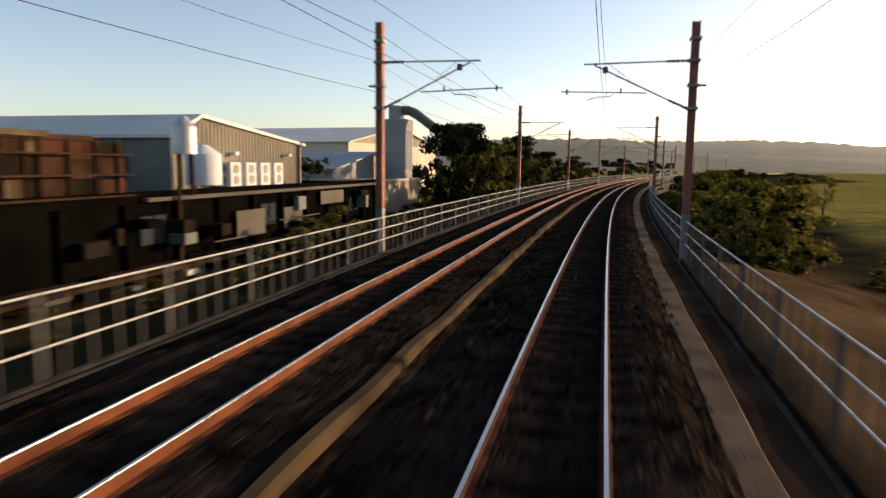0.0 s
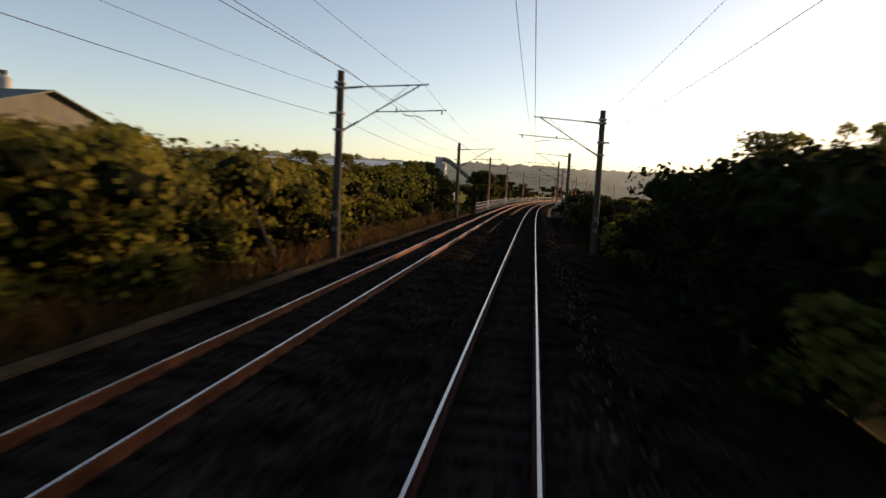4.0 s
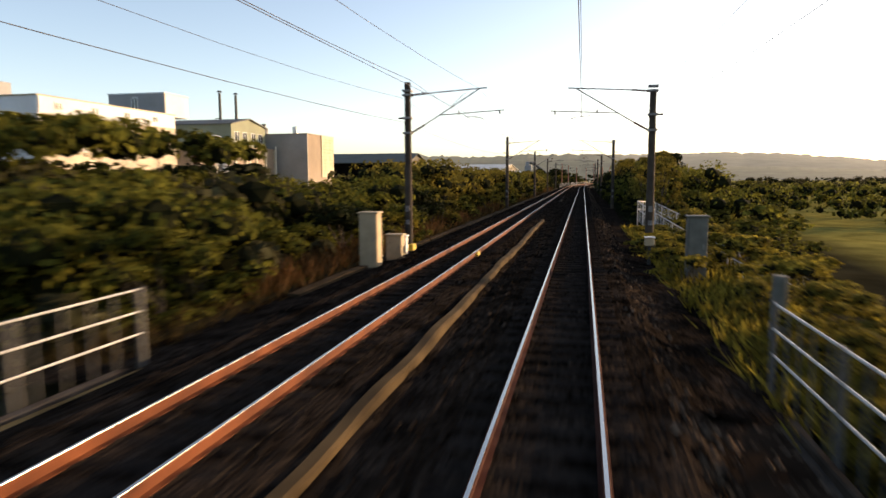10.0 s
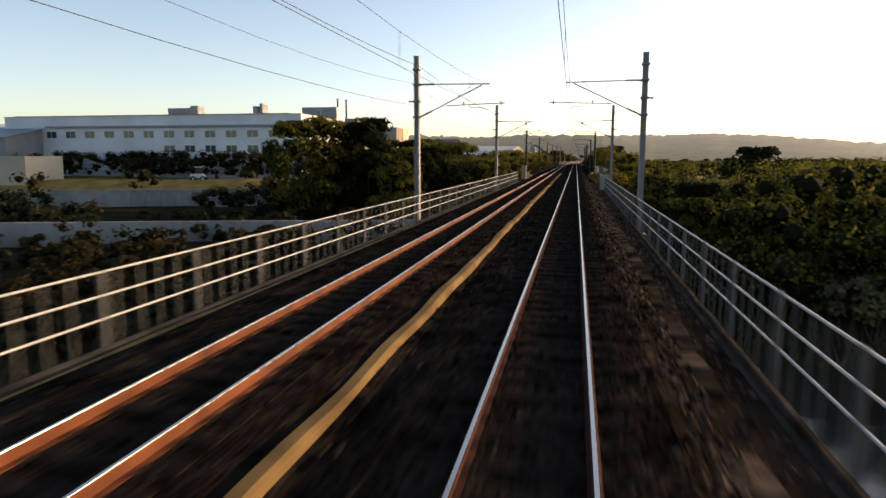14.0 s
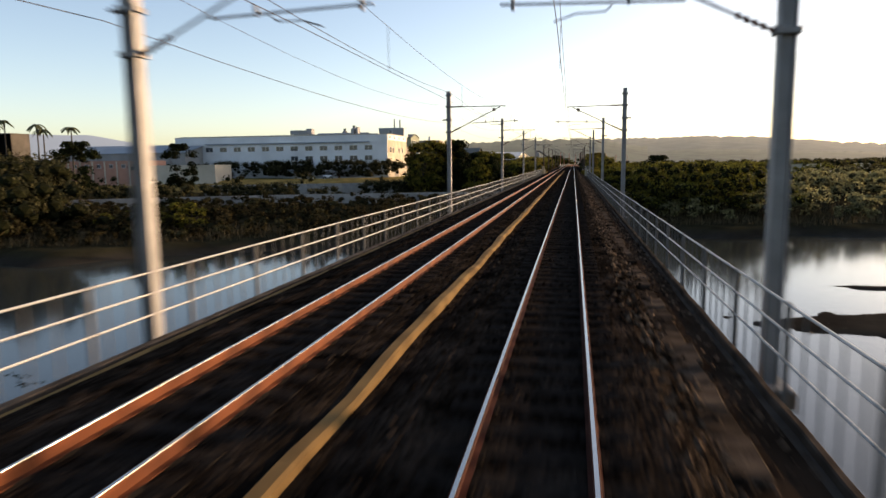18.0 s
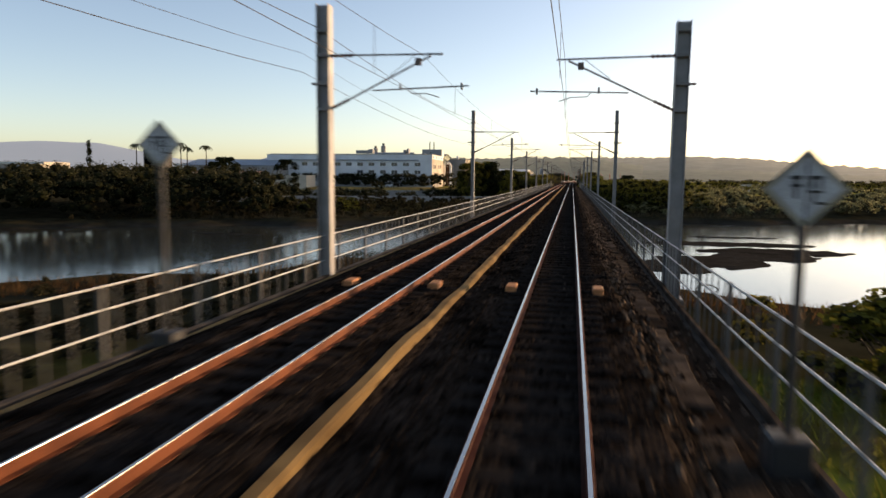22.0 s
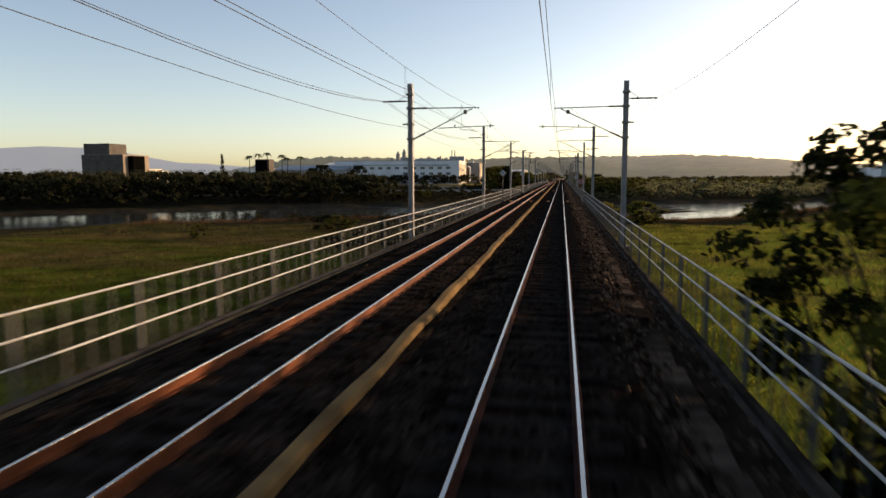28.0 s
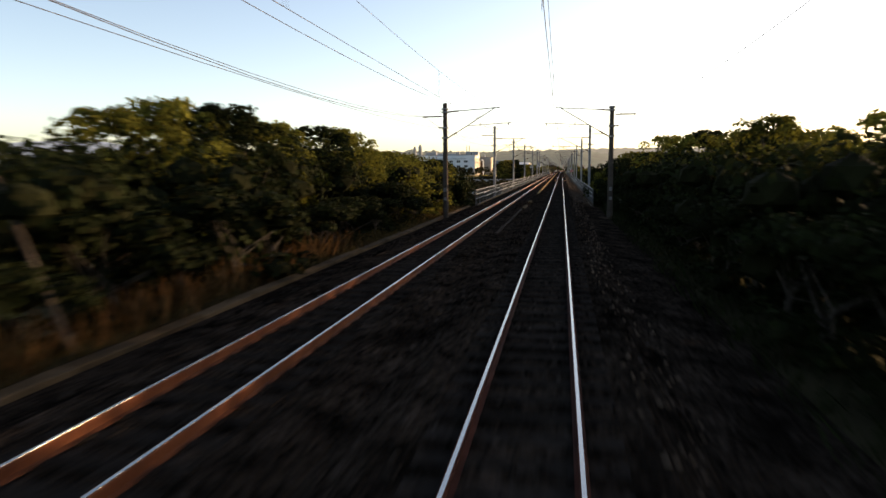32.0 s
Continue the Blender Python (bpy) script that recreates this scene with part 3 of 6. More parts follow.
railing(3.1, 60.0, 417.4, "grey galvanised tube railing along the bridge walkway")
railing(FAR_TRACK - 3.07, 57.4, 416.8, "pale galvanised three-tube railing along the river bridge")
railing(3.1, 615.0, 903.0, "grey galvanised tube railing on the curved bridge")
railing(FAR_TRACK - 3.07, 614.2, 903.0, "pale galvanised three-tube railing on the curved bridge")


def stair_railing(foot, label):
    """Two tubes on upright bars that follow a path of (s, u, height of the top tube)."""
    f = thing("stair_railing", Matrix(), label, "railing", "stair railings")
    pts = [at(*q) for q in foot]
    for drop in (0, .5):
        part("rail_tube", bend([p - Vector((0, 0, drop)) for p in pts], .024, 8), GALV, f)
    for (s0, u0, z0), (s1, u1, z1) in zip(foot, foot[1:]):
        n = max(2, int(math.hypot(s1 - s0, u1 - u0) / .42))
        for i in range(n):
            q = at(s0 + (s1 - s0) * i / n, u0 + (u1 - u0) * i / n, z0 + (z1 - z0) * i / n)
            if i % 5 == 0:
                part("post", rod(q - Vector((0, 0, 1.9)), q, .03, n=8), GALV, f)
            else:
                part("baluster", rod(q - Vector((0, 0, 1.25)), q, .011, n=5), GALV, f)
    return f


stair_railing([(455.3, 5.18, .9), (452.3, 3.8, 1.07), (446.2, 4.3, .62), (437.2, 5.0, .1), (429.6, 5.8, -.45)], "galvanised railing round the head of the stairs and down the slope")
stair_railing([(455.3, 5.2, .88), (446.5, 6.0, .35), (438.0, 6.9, -.25), (430.5, 7.8, -.85)], "outer galvanised railing of the stairs among the shrubs")

# ---- overhead line: poles with cantilevers ----
def lathe(a, b, radii, n=8):
    """Discs of the given radii along the way from a to b."""
    a, b = Vector(a), Vector(b)
    q = (b - a).to_track_quat("Z", "Y").to_matrix()
    vs, fs, L = [], [], (b - a).length
    for i, r in enumerate(radii):
        for k in range(n):
            t = 6.2832 * k / n
            vs.append(a + q @ Vector((r * math.cos(t), r * math.sin(t), L * i / (len(radii) - 1))))
    for i in range(len(radii) - 1):
        fs += [(i * n + k, i * n + (k + 1) % n, (i + 1) * n + (k + 1) % n, (i + 1) * n + k) for k in range(n)]
    return vs, fs


RIBS = [.02, .06, .03, .06, .03, .06, .03, .06, .03, .06, .02]


def h_beam(w, z0, z1, t=.02):
    """An upright H-section beam, drawn out of one profile."""
    q = [(-w, -w), (-w + t, -w), (-w + t, -t / 2), (w - t, -t / 2), (w - t, -w), (w, -w), (w, w), (w - t, w), (w - t, t / 2), (-w + t, t / 2), (-w + t, w), (-w, w)]
    bm = bmesh.new()
    lo, hi = [bm.verts.new((x, y, z0)) for x, y in q], [bm.verts.new((x, y, z1)) for x, y in q]
    for i in range(12):
        bm.faces.new((lo[i], lo[(i + 1) % 12], hi[(i + 1) % 12], hi[i]))
    bm.faces.new(hi)
    return bm


def line_pole(kind, top, out, ball):
    """A pole whose arms reach along +x over its track. kind: steel, wide, oxide or concrete."""
    p = new("catenary_pole")
    p.empty_display_size = 0.2
    words = {"steel": "grey steel", "wide": "broad grey steel anchor", "oxide": "rust-red painted steel", "concrete": "tapered brown concrete"}[kind]
    tagged(p, "%s overhead line pole with cantilever%s" % (words, " and outer bracket" if out else ""), "catenary pole", "overhead line poles")
    low = -1.3
    if kind == "concrete":
        part("shaft", rod((0, 0, low), (0, 0, top), .19, .135, n=16), POLE_CONC, p)
        part("footing", box(-.45, -.45, low, .8, .45, -.6, .12), WALK, p, "cast concrete footing")
        for z, g in ((1.12, .26), (.55, .2)):
            part("number_plate", box(-.1, -.182, z, .08, .182, z + g, .004), PLATE_DULL, p, "dull pale plate with a worn number")
    else:
        w = .19 if kind == "wide" else .125
        if kind == "oxide":
            part("shaft", h_beam(w, 1.0, top), POLE_RUST, p)
            part("lower_shaft", h_beam(w, low, 1.0), POLE_STEEL, p, "bare grey foot of the pole")
        else:
            part("shaft", h_beam(w, low, top), POLE_STEEL, p)
        part("base_plate", box(-.3, -.3, -1.0, .3, .3, -.95, .01), POLE_STEEL, p)
        part("outrigger", box(-.35, -.35, -1.3, .75, .35, -1.0, .03), CONCRETE, p, "concrete outrigger off the deck")
    r = .16 if kind == "concrete" else .14
    lift = .32 if kind == "concrete" else 0
    for z in (4.5 + lift * .3, 6.05 + lift * .6, 5.25, 6.75 - lift):
        part("clamp", box(-r - .04, -r - .03, z - .05, r + .04, r + .03, z + .05, .008), ARM, p)
    for a, b, tube in (((r, 0, 6.05 + lift * .6), (r + .75, 0, 6.05 + lift * .8), (3.55, 0, 6.02 + lift * 1.4)), ((r, 0, 4.5 + lift * .3), (r + .62, 0, 4.79 + lift * .5), (3.2, 0, 5.98 + lift * 1.4))):
        v, f = lathe(a, b, RIBS)
        part("insulator", mesh_of("insulator", v, f, INSUL, True), None, p, "ribbed brown insulator")
        part("top_tube" if a[2] > 5 else "stay_tube", rod(b, tube, .028), ARM, p)
    part("register_arm", rod((1.45, 0, 5.03 + lift), (4.3, 0, 5.12 + lift * 1.2), .022), ARM, p)
    part("steady_arm", bend([(2.55, 0, 5.02 + lift), (2.65, 0, 4.93 + lift), (3.1, 0, 4.92 + lift), (3.45, 0, 4.81 + lift)], .014), ARM, p)
    part("tie", rod((2.0, 0, 5.45 + lift), (2.75, 0, 6.02 + lift * 1.2), .01), ARM, p)
    for x in (2.3, 4.1):
        part("clip", box(x - .03, -.03, 5.02 + lift, x + .03, .03, 5.2 + lift, .006), ARM, p)
    if ball:
        part("weight_box", box(2.75, -.09, 5.72, 2.92, .09, 5.92, .02), INSUL, p, "small dark tension fitting")
    if out:
        v, f = lathe((-r, 0, 6.42 - lift * 1.4), (-1.5, 0, 6.42 - lift * 1.4), [.02] + [.03, .055] * 6 + [.02])
        part("outer_insulator", mesh_of("outer_insulator", v, f, INSUL, True), None, p, "long ribbed insulator")
        part("brace", rod((-r, 0, 6.8 - lift), (-.62, 0, 6.45 - lift * 1.4), .014), ARM, p)
    v, f = lathe((-r, 0, 5.25), (-r - .28, 0, 5.25), [.02, .05, .03, .05, .02])
    part("pin_insulator", mesh_of("pin_insulator", v, f, INSUL, True), None, p)
    return p


LEFT_S = [4, 42.8, 77.1, 107.9, 140.3, 171.5, 201.5, 234, 264.8, 295.5, 328, 360.7, 394.8, 436.8, 478.2, 520, 558.6, 597.8, 634.5, 666.3, 700.1, 733, 766, 800, 835, 870]
RIGHT_S = [5, 44, 77.6, 109, 140.7, 171.7, 202.9, 235.1, 265.4, 297.7, 329, 360.8, 395.4, 437.8, 479.3, 520.4, 568.4, 601.9, 636.0, 674, 702, 734, 766, 800, 835, 870]
HEIGHT = {False: [6.8, 6.8, 7.5, 7.3, 7.6, 7.5, 7.5, 7.7, 7.4, 7.0, 7.3, 7.4, 7.6, 6.75, 6.9, 7.05, 6.9, 6.9, 7.4, 7.4], True: [6.5, 6.45, 7.4, 7.3, 7.4, 7.4, 7.0, 7.7, 7.05, 7.1, 7.2, 7.3, 7.5, 6.3, 6.5, 6.3, 6.9, 6.6, 7.35, 7.0]}
kinds = {}
for side, places in ((False, LEFT_S), (True, RIGHT_S)):
    for i, s in enumerate(places):
        kind = "concrete" if s < 57 or 416 < s < 615 else "oxide" if s > 615 else "wide" if 200 < s < 204 else "steel"
        top = HEIGHT[side][i] if i < len(HEIGHT[side]) else 7.3
        key = (kind, round(top, 1), s < 180, i % 3 == 0)
        u = (3.45 if side else -7.33) + ({140.7: -.1, 202.9: -.12, 235.1: .1, 636.0: -.38, 601.9: .1, 568.4: .18, 520.4: -.22, 479.3: -.1, 437.8: -.28, 360.8: -.13, 395.4: .22} if side else {42.8: .2, 558.6: -.17, 520: -.27, 478.2: -.22, 264.8: .24, 201.5: .41, 171.5: .32}).get(s, 0)
        m = spot(s, u, 0, 180 if side else 0)
        if key in kinds:
            copy_thing(kinds[key], m)
        else:
            kinds[key] = line_pole(*key)
            kinds[key].matrix_basis = m

# ---- wires ----
def wire(name, stations, sag, r, label, n=8):
    """A wire hung from (s, u, z) to (s, u, z)."""
    pts = []
    for (s0, u0, z0), (s1, u1, z1) in zip(stations, stations[1:]):
        for k in range(n):
            t = k / n
            pts.append(at(s0 + (s1 - s0) * t, u0 + (u1 - u0) * t, z0 + (z1 - z0) * t - sag * 4 * t * (1 - t)))
    pts.append(at(*stations[-1]))
    vs, fs = [], []
    for i, p in enumerate(pts):
        d = (pts[min(i + 1, len(pts) - 1)] - pts[max(i - 1, 0)]).normalized()
        x = d.cross(Vector((0, 0, 1))).normalized()
        y = x.cross(d)
        vs += [p + x * r, p + y * r, p - x * r, p - y * r]
    for i in range(len(pts) - 1):
        fs += [(i * 4 + k, i * 4 + (k + 1) % 4, i * 4 + 4 + (k + 1) % 4, i * 4 + 4 + k) for k in range(4)]
    return tagged(new(name, mesh_of(name, vs, fs, WIRE)), label, "overhead wire", "overhead wires")


def lifted(s):
    return .35 if s < 57 or 416 < s < 615 else 0


for places, u0, sg in ((RIGHT_S, 0.0, -1), (LEFT_S, FAR_TRACK, 1)):
    lo = [-60] + places
    wire("contact_wire", [(s, u0 + sg * (-.22 if 380 < s < 640 else .05 * (-1) ** i), 4.8 + lifted(s)) for i, s in enumerate(lo)], 0.05, .007, "bare copper contact wire over the track", 4)
    wire("messenger_wire", [(s, u0 + (-.2 if u0 == 0 and 470 < s < 575 else sg * (-.22 if 380 < s < 640 else .03 * (-1) ** i)), 6.02 + lifted(s) * 1.25) for i, s in enumerate(lo)], 0.45, .007, "messenger wire hung between the cantilevers")
    vs = 0
    for a, b in zip(lo[1:], lo[2:14]):
        for k in (0.16, 0.5, 0.84):
            f0 = lifted(a) * (1 - k) + lifted(b) * k
            s, z1 = a + (b - a) * k, 6.02 + f0 * 1.25 - .45 * 4 * k * (1 - k)
            o = part("dropper", rod((0, 0, 4.76 + f0), (0, 0, z1), .006, n=4), WIRE)
            o.matrix_basis = spot(s, u0, 0)
            tagged(o, "thin dropper between messenger and contact wire", "dropper", "droppers")
ins_s = [-60] + LEFT_S
wire("feeder_wire", [(s, -7.62, 5.6 if 195 < s < 210 else 5.25 if s < 100 else 5.1) for s in ins_s], 0.33, .008, "dark feeder wire on the pole side")
wire("feeder_wire", [(s, -7.62, 6.15) for s in ins_s if s > 100], 0.6, .006, "upper feeder wire on the pole side")
wire("feeder_wire", [(s, -8.5, 6.4 - lifted(s) * 1.2) for s in ins_s if s < 180], 0.75, .011, "dark feeder wire on outer brackets")
wire("feeder_wire", [(s, -8.75, 6.45 - lifted(s) * 1.2) for s in ins_s if s < 180], 0.62, .009, "second feeder wire beside the outer bracket wire")
wire("earth_wire", [(s, -7.2, 6.9) for s in ins_s], 0.35, .012, "dark earth wire near the pole tops")
wire("feeder_wire", [(s, 4.75, 6.3 - lifted(s) * 1.2) for s in [-60] + RIGHT_S if s < 180], 0.45, .009, "feeder wire on outer brackets by the trees")
wire("feeder_wire", [(s, 4.75, 6.25) for s in RIGHT_S if 390 < s < 680], 0.4, .008, "feeder wire past the concrete poles")
wire("feeder_wire", [(s, 3.9, 6.9) for s in RIGHT_S if 390 < s < 680], 0.35, .006, "thin upper wire past the concrete poles")

# insulators at the neutral section above both tracks
for s, u in ((166.5, 0.02), (167.5, FAR_TRACK)):
    d = thing("section_insulator", spot(s, u, 0), "black round insulators hanging in the overhead wires", "insulator", "section insulators")
    for z, r in ((5.75, .13), (5.4, .11), (4.85, .13), (4.55, .08)):
        v, f = lathe((0, 0, z - .09), (0, 0, z + .09), [.03, r, r * .8, r, .03], 10)
        part("disc", mesh_of("disc", v, f, INSUL, True), None, d)
    part("hanger", rod((0, 0, 4.5), (0, 0, 6.2), .012, n=6), ARM, d)

# ---- line-side signs, magnets and cabinets ----
BLACK = mat("black_paint", (0.02, 0.02, 0.02), 0.6, vary=0.3)
WHITE = mat("white_enamel", (0.75, 0.74, 0.70), 0.5, vary=0.12, scale=5)
RED = mat("red_enamel", (0.42, 0.025, 0.035), 0.5, vary=0.15, scale=5)
ORANGE = mat("orange_blocks", (0.42, 0.17, 0.06), 0.8, vary=0.3, scale=6)
YELLOW = mat("yellow_paint", (0.55, 0.36, 0.04), 0.6, vary=0.25, scale=6)
CREAM = mat("cream_paint", (0.36, 0.27, 0.165), 0.7, vary=0.15, scale=3, bump=0.05)
DARKBOX = mat("cabinet_dark_grey", (0.11, 0.11, 0.095), 0.7, spec=0.15, vary=0.2, scale=3, bump=0.05)
# White sign face greyed to put in its look against the light.
FACE = mat("backlit_sign_face", (0.34, 0.35, 0.36), 0.6, vary=0.2, scale=6)
GREYBOX = mat("cabinet_grey", (0.23, 0.215, 0.165), 0.6, vary=0.15, scale=3, bump=0.05)


def diamond(r, y0, y1, bm=None):
    bm = bm or bmesh.new()
    vs = [bm.verts.new((x * r, y, z * r)) for y in (y0, y1) for x, z in ((0, 1), (1, 0), (0, -1), (-1, 0))]
    bm.faces.new(vs[:4])
    bm.faces.new(vs[7:3:-1])
    for i in range(4):
        bm.faces.new((vs[i], vs[4 + i], vs[4 + (i + 1) % 4], vs[(i + 1) % 4]))
    bmesh.ops.recalc_face_normals(bm, faces=bm.faces)
    return bm


def diamond_sign(s, u, z, border, marks, label, y=.03):
    g = thing("diamond_sign", spot(s, u, 0), label, "railway sign", "diamond signs by the line")
    part("pole", rod((0, y, -.6), (0, y, z + .36), .05), BLACK, g)
    part("foot", box(-.22, -.18, -.64, .22, .24, -.2, .03), BLACK, g, "black sign foot")
    plate = part("plate", diamond(.42, -.012, .0), border, g)
    plate.location = (0, 0, z)
    face = part("face", diamond(.34, -.016, -.013), FACE, plate)
    for x0, z0, x1, z1, m in marks:
        part("mark", box(x0, -.022, z0, x1, -.017, z1), m, plate)


RB = [(-.2, .05, -.02, .09, RED), (-.13, -.14, -.08, .16, RED), (-.2, -.06, -.03, -.02, RED), (.03, .06, .2, .1, RED), (.05, -.14, .09, .08, RED), (.16, -.12, .2, .08, RED)]
LB = [(-.16, .10, -.05, .14, BLACK), (-.15, .02, -.05, .05, BLACK), (-.12, -.10, -.085, .10, BLACK), (.02, .10, .15, .14, BLACK), (.03, .0, .06, .10, BLACK), (.11, .0, .14, .10, BLACK), (.02, -.04, .15, -.01, BLACK), (.06, -.13, .09, -.04, BLACK), (.09, -.16, .19, -.13, BLACK)]
diamond_sign(152.9, 2.6, 1.97, RED, RB, "red and white diamond sign behind a black post", -.075)
diamond_sign(190.1, 2.72, 2.45, GREYBOX, LB, "white diamond sign with a black mark on a black post")
diamond_sign(153.2, -6.55, 3.0, GREYBOX, LB, "white diamond sign with a dark mark by the far railing")
diamond_sign(192.9, -6.6, 3.05, GREYBOX, LB, "diamond sign, face greyed as backlit, on a thin post by the far railing")
for s in (198.5, 146.6):
    for u in (-5.05, -2.9, -1.02, 1.02):
        o = part("track_magnet", box(-.13, -.28, -.2, .13, .28, -.03, .03), ORANGE)
        o.matrix_basis = spot(s + u * .03, u, 0)
        tagged(o, "rusty orange track magnet block beside the rail", "track magnet", "track magnets")


def cabinet(s, u, w, d, z0, z1, m, label, turn=0):
    c = thing("relay_cabinet", spot(s, u, 0, turn), label, "cabinet", "line-side cabinets")
    part("body", box(-w / 2, -d / 2, z0 + .12, w / 2, d / 2, z1 - .06, .015), m, c)
    part("plinth", box(-w / 2 - .05, -d / 2 - .05, z0 - .2, w / 2 + .05, d / 2 + .05, z0 + .12, .01), CONCRETE, c)
    bm = box(-w / 2 - .05, -d / 2 - .05, z1 - .06, w / 2 + .05, d / 2 + .05, z1, .012)
    part("roof", bm, m, c)
    dr = part("door", box(-w / 2 + .04, -d / 2 - .018, z0 + .2, w / 2 - .04, -d / 2 - .002, z1 - .12, .006), m, c)
    part("handle", box(w / 2 - .14, -d / 2 - .045, (z0 + z1) / 2, w / 2 - .11, -d / 2 - .018, (z0 + z1) / 2 + .16, .004), ARM, dr)
    sd = part("side_door", box(-w / 2 - .018, -d / 2 + .04, z0 + .2, -w / 2 - .002, d / 2 - .04, z1 - .12, .006), m, c)
    part("latch", box(-w / 2 - .04, -.02, (z0 + z1) / 2, -w / 2 - .018, .02, (z0 + z1) / 2 + .16, .004), ARM, sd)


cabinet(395.2, 3.08, .80, .56, -.6, .92, GREYBOX, "grey steel relay cabinet on the bridge walkway")
cabinet(430.0, 3.92, .58, .55, -.75, 1.38, DARKBOX, "tall grey cabinet standing in the weeds")
cabinet(430.6, -7.2, .66, .6, -.75, 1.4, CREAM, "cream painted relay hut cabinet lit by the sun")
cabinet(432.9, -6.9, .62, .5, -.75, .42, CREAM, "low cream cable box beside the relay hut")
cabinet(434.3, -7.35, .5, .45, -.75, .30, DARKBOX, "grey brown junction box with a sunlit side")
cabinet(433.9, -6.85, .34, .34, -.75, .29, WHITE, "small white box on the ballast edge")
bx = thing("post_box", spot(433.0, 2.75, 0), "pale box on a dark post in the weeds", "post box")
part("post", rod((0, 0, -.8), (0, 0, .1), .06), BLACK, bx)
part("box", box(-.17, -.14, .1, .17, .14, .4, .02), CREAM, bx)
part("lid", box(-.19, -.16, .4, .19, .16, .43, .01), WHITE, bx)
for q, words in (((430.9, -3.37), "yellow track magnet against the rail"), ((433.4, -6.34), "yellow marker block on the ballast")):
    o = part("track_magnet", box(-.11, -.26, -.28, .11, .26, -.02, .03), YELLOW)
    o.matrix_basis = spot(*q, 0)
    tagged(o, words, "track magnet", "track magnets")
bag = part("litter_bag", mesh_of("litter_bag", *lathe((0, 0, -.02), (0, .05, .34), [.05, .26, .3, .22, .05]), WHITE, True), None)
bag.matrix_basis = spot(540.0, -8.9, -.72)
tagged(bag, "crumpled white bag lying under the hedge", "bag")
cabinet(56.9, 5.4, .5, .45, -.9, -.05, GREYBOX, "small grey box in the shade of the trees")
stump = part("post_stump", rod((0, 0, -.8), (.03, 0, .62), .16, .15, n=10), DARKBOX)
stump.matrix_basis = spot(421.5, 4.2, 0)
tagged(stump, "cut off dark concrete post in the weeds", "post")
for s in (555, 470, 10.4):
    o = part("guy_post", rod((0, 0, -1.0), (-2.1, .6, 2.6), .06, .05), POLE_CONC)
    o.matrix_basis = spot(s, -8.2, 0)
    tagged(o, "leaning pale stay post beside the track", "post", "stay posts")

# ---- plants ----
LEAF = mat("leaf_green", (0.050, 0.056, 0.011), 0.85, spec=0.03, vary=0.3, scale=0.7, fine=6, bump=0, island=0.5, piece=0.25, through=0.42, tint=(0.095, 0.090, 0.016))
# Near-black hearts of the crowns, painted as the shade between the leaves.
CORE = mat("inner_shade", (0.011, 0.012, 0.005), 0.9, spec=0.02, vary=0.4, scale=1.2, fine=6, bump=0, piece=0.2)
# Lighter and greyer than the dark leaves: a little haze put into the colour.
WOODS = mat("far_leaves", (0.034, 0.034, 0.018), 0.9, spec=0.02, vary=0.3, scale=0.2, fine=3, bump=0, island=0.45, through=0.35, tint=(0.055, 0.050, 0.024))
LEAF_OLIVE = mat("leaf_olive", (0.080, 0.075, 0.014), 0.85, spec=0.03, vary=0.35, scale=0.6, fine=6, bump=0, island=0.5, piece=0.25, through=0.45, tint=(0.150, 0.120, 0.024))
# Darker copy of leaf green, which puts shade into scrub on the banks.
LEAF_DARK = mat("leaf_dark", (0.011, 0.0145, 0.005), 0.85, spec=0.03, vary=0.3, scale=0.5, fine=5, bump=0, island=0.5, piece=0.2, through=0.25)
DRY = mat("dry_grass", (0.050, 0.030, 0.012), 0.85, spec=0.03, vary=0.3, scale=0.8, fine=6, bump=0, island=0.5, through=0.3, tint=(0.055, 0.040, 0.014))
GRASS = mat("meadow_grass", (0.085, 0.115, 0.016), 0.85, spec=0.03, vary=0.45, scale=0.22, fine=2, bump=0, island=0.5, through=0.3, tint=(0.19, 0.165, 0.030))
GRASS_DULL = mat("dull_meadow_grass", (0.052, 0.062, 0.014), 0.85, spec=0.03, vary=0.4, scale=0.12, fine=2, bump=0, island=0.45, through=0.3, tint=(0.085, 0.068, 0.022))
LEAF_YELLOW = mat("leaf_yellow", (0.13, 0.12, 0.018), 0.85, spec=0.03, vary=0.35, scale=0.6, fine=6, bump=0, island=0.5, piece=0.25, through=0.5, tint=(0.185, 0.145, 0.024))
BRUSH = mat("dry_brush", (0.019, 0.017, 0.009), 0.9, spec=0.02, vary=0.35, scale=0.3, fine=3, bump=0, island=0.5, through=0.35, tint=(0.038, 0.031, 0.015))
# Leaves paled to put the far bank's haze into their colour.
HAZE_LEAF = mat("haze_pale_leaves", (0.13, 0.14, 0.075), 0.9, spec=0.02, vary=0.35, scale=0.15, fine=2, bump=0, island=0.5, through=0.55, tint=(0.19, 0.18, 0.09))
REED = mat("pale_reed", (0.075, 0.062, 0.036), 0.85, spec=0.03, vary=0.3, scale=0.5, fine=6, bump=0, island=0.4, through=0.3)
RUSSET = mat("russet_reed", (0.10, 0.046, 0.017), 0.85, spec=0.03, vary=0.3, scale=0.5, fine=6, bump=0, island=0.5, through=0.3, tint=(0.075, 0.045, 0.019))
BARK = mat("bark", (0.040, 0.031, 0.022), 0.9, vary=0.4, scale=3, fine=25, bump=0.5)


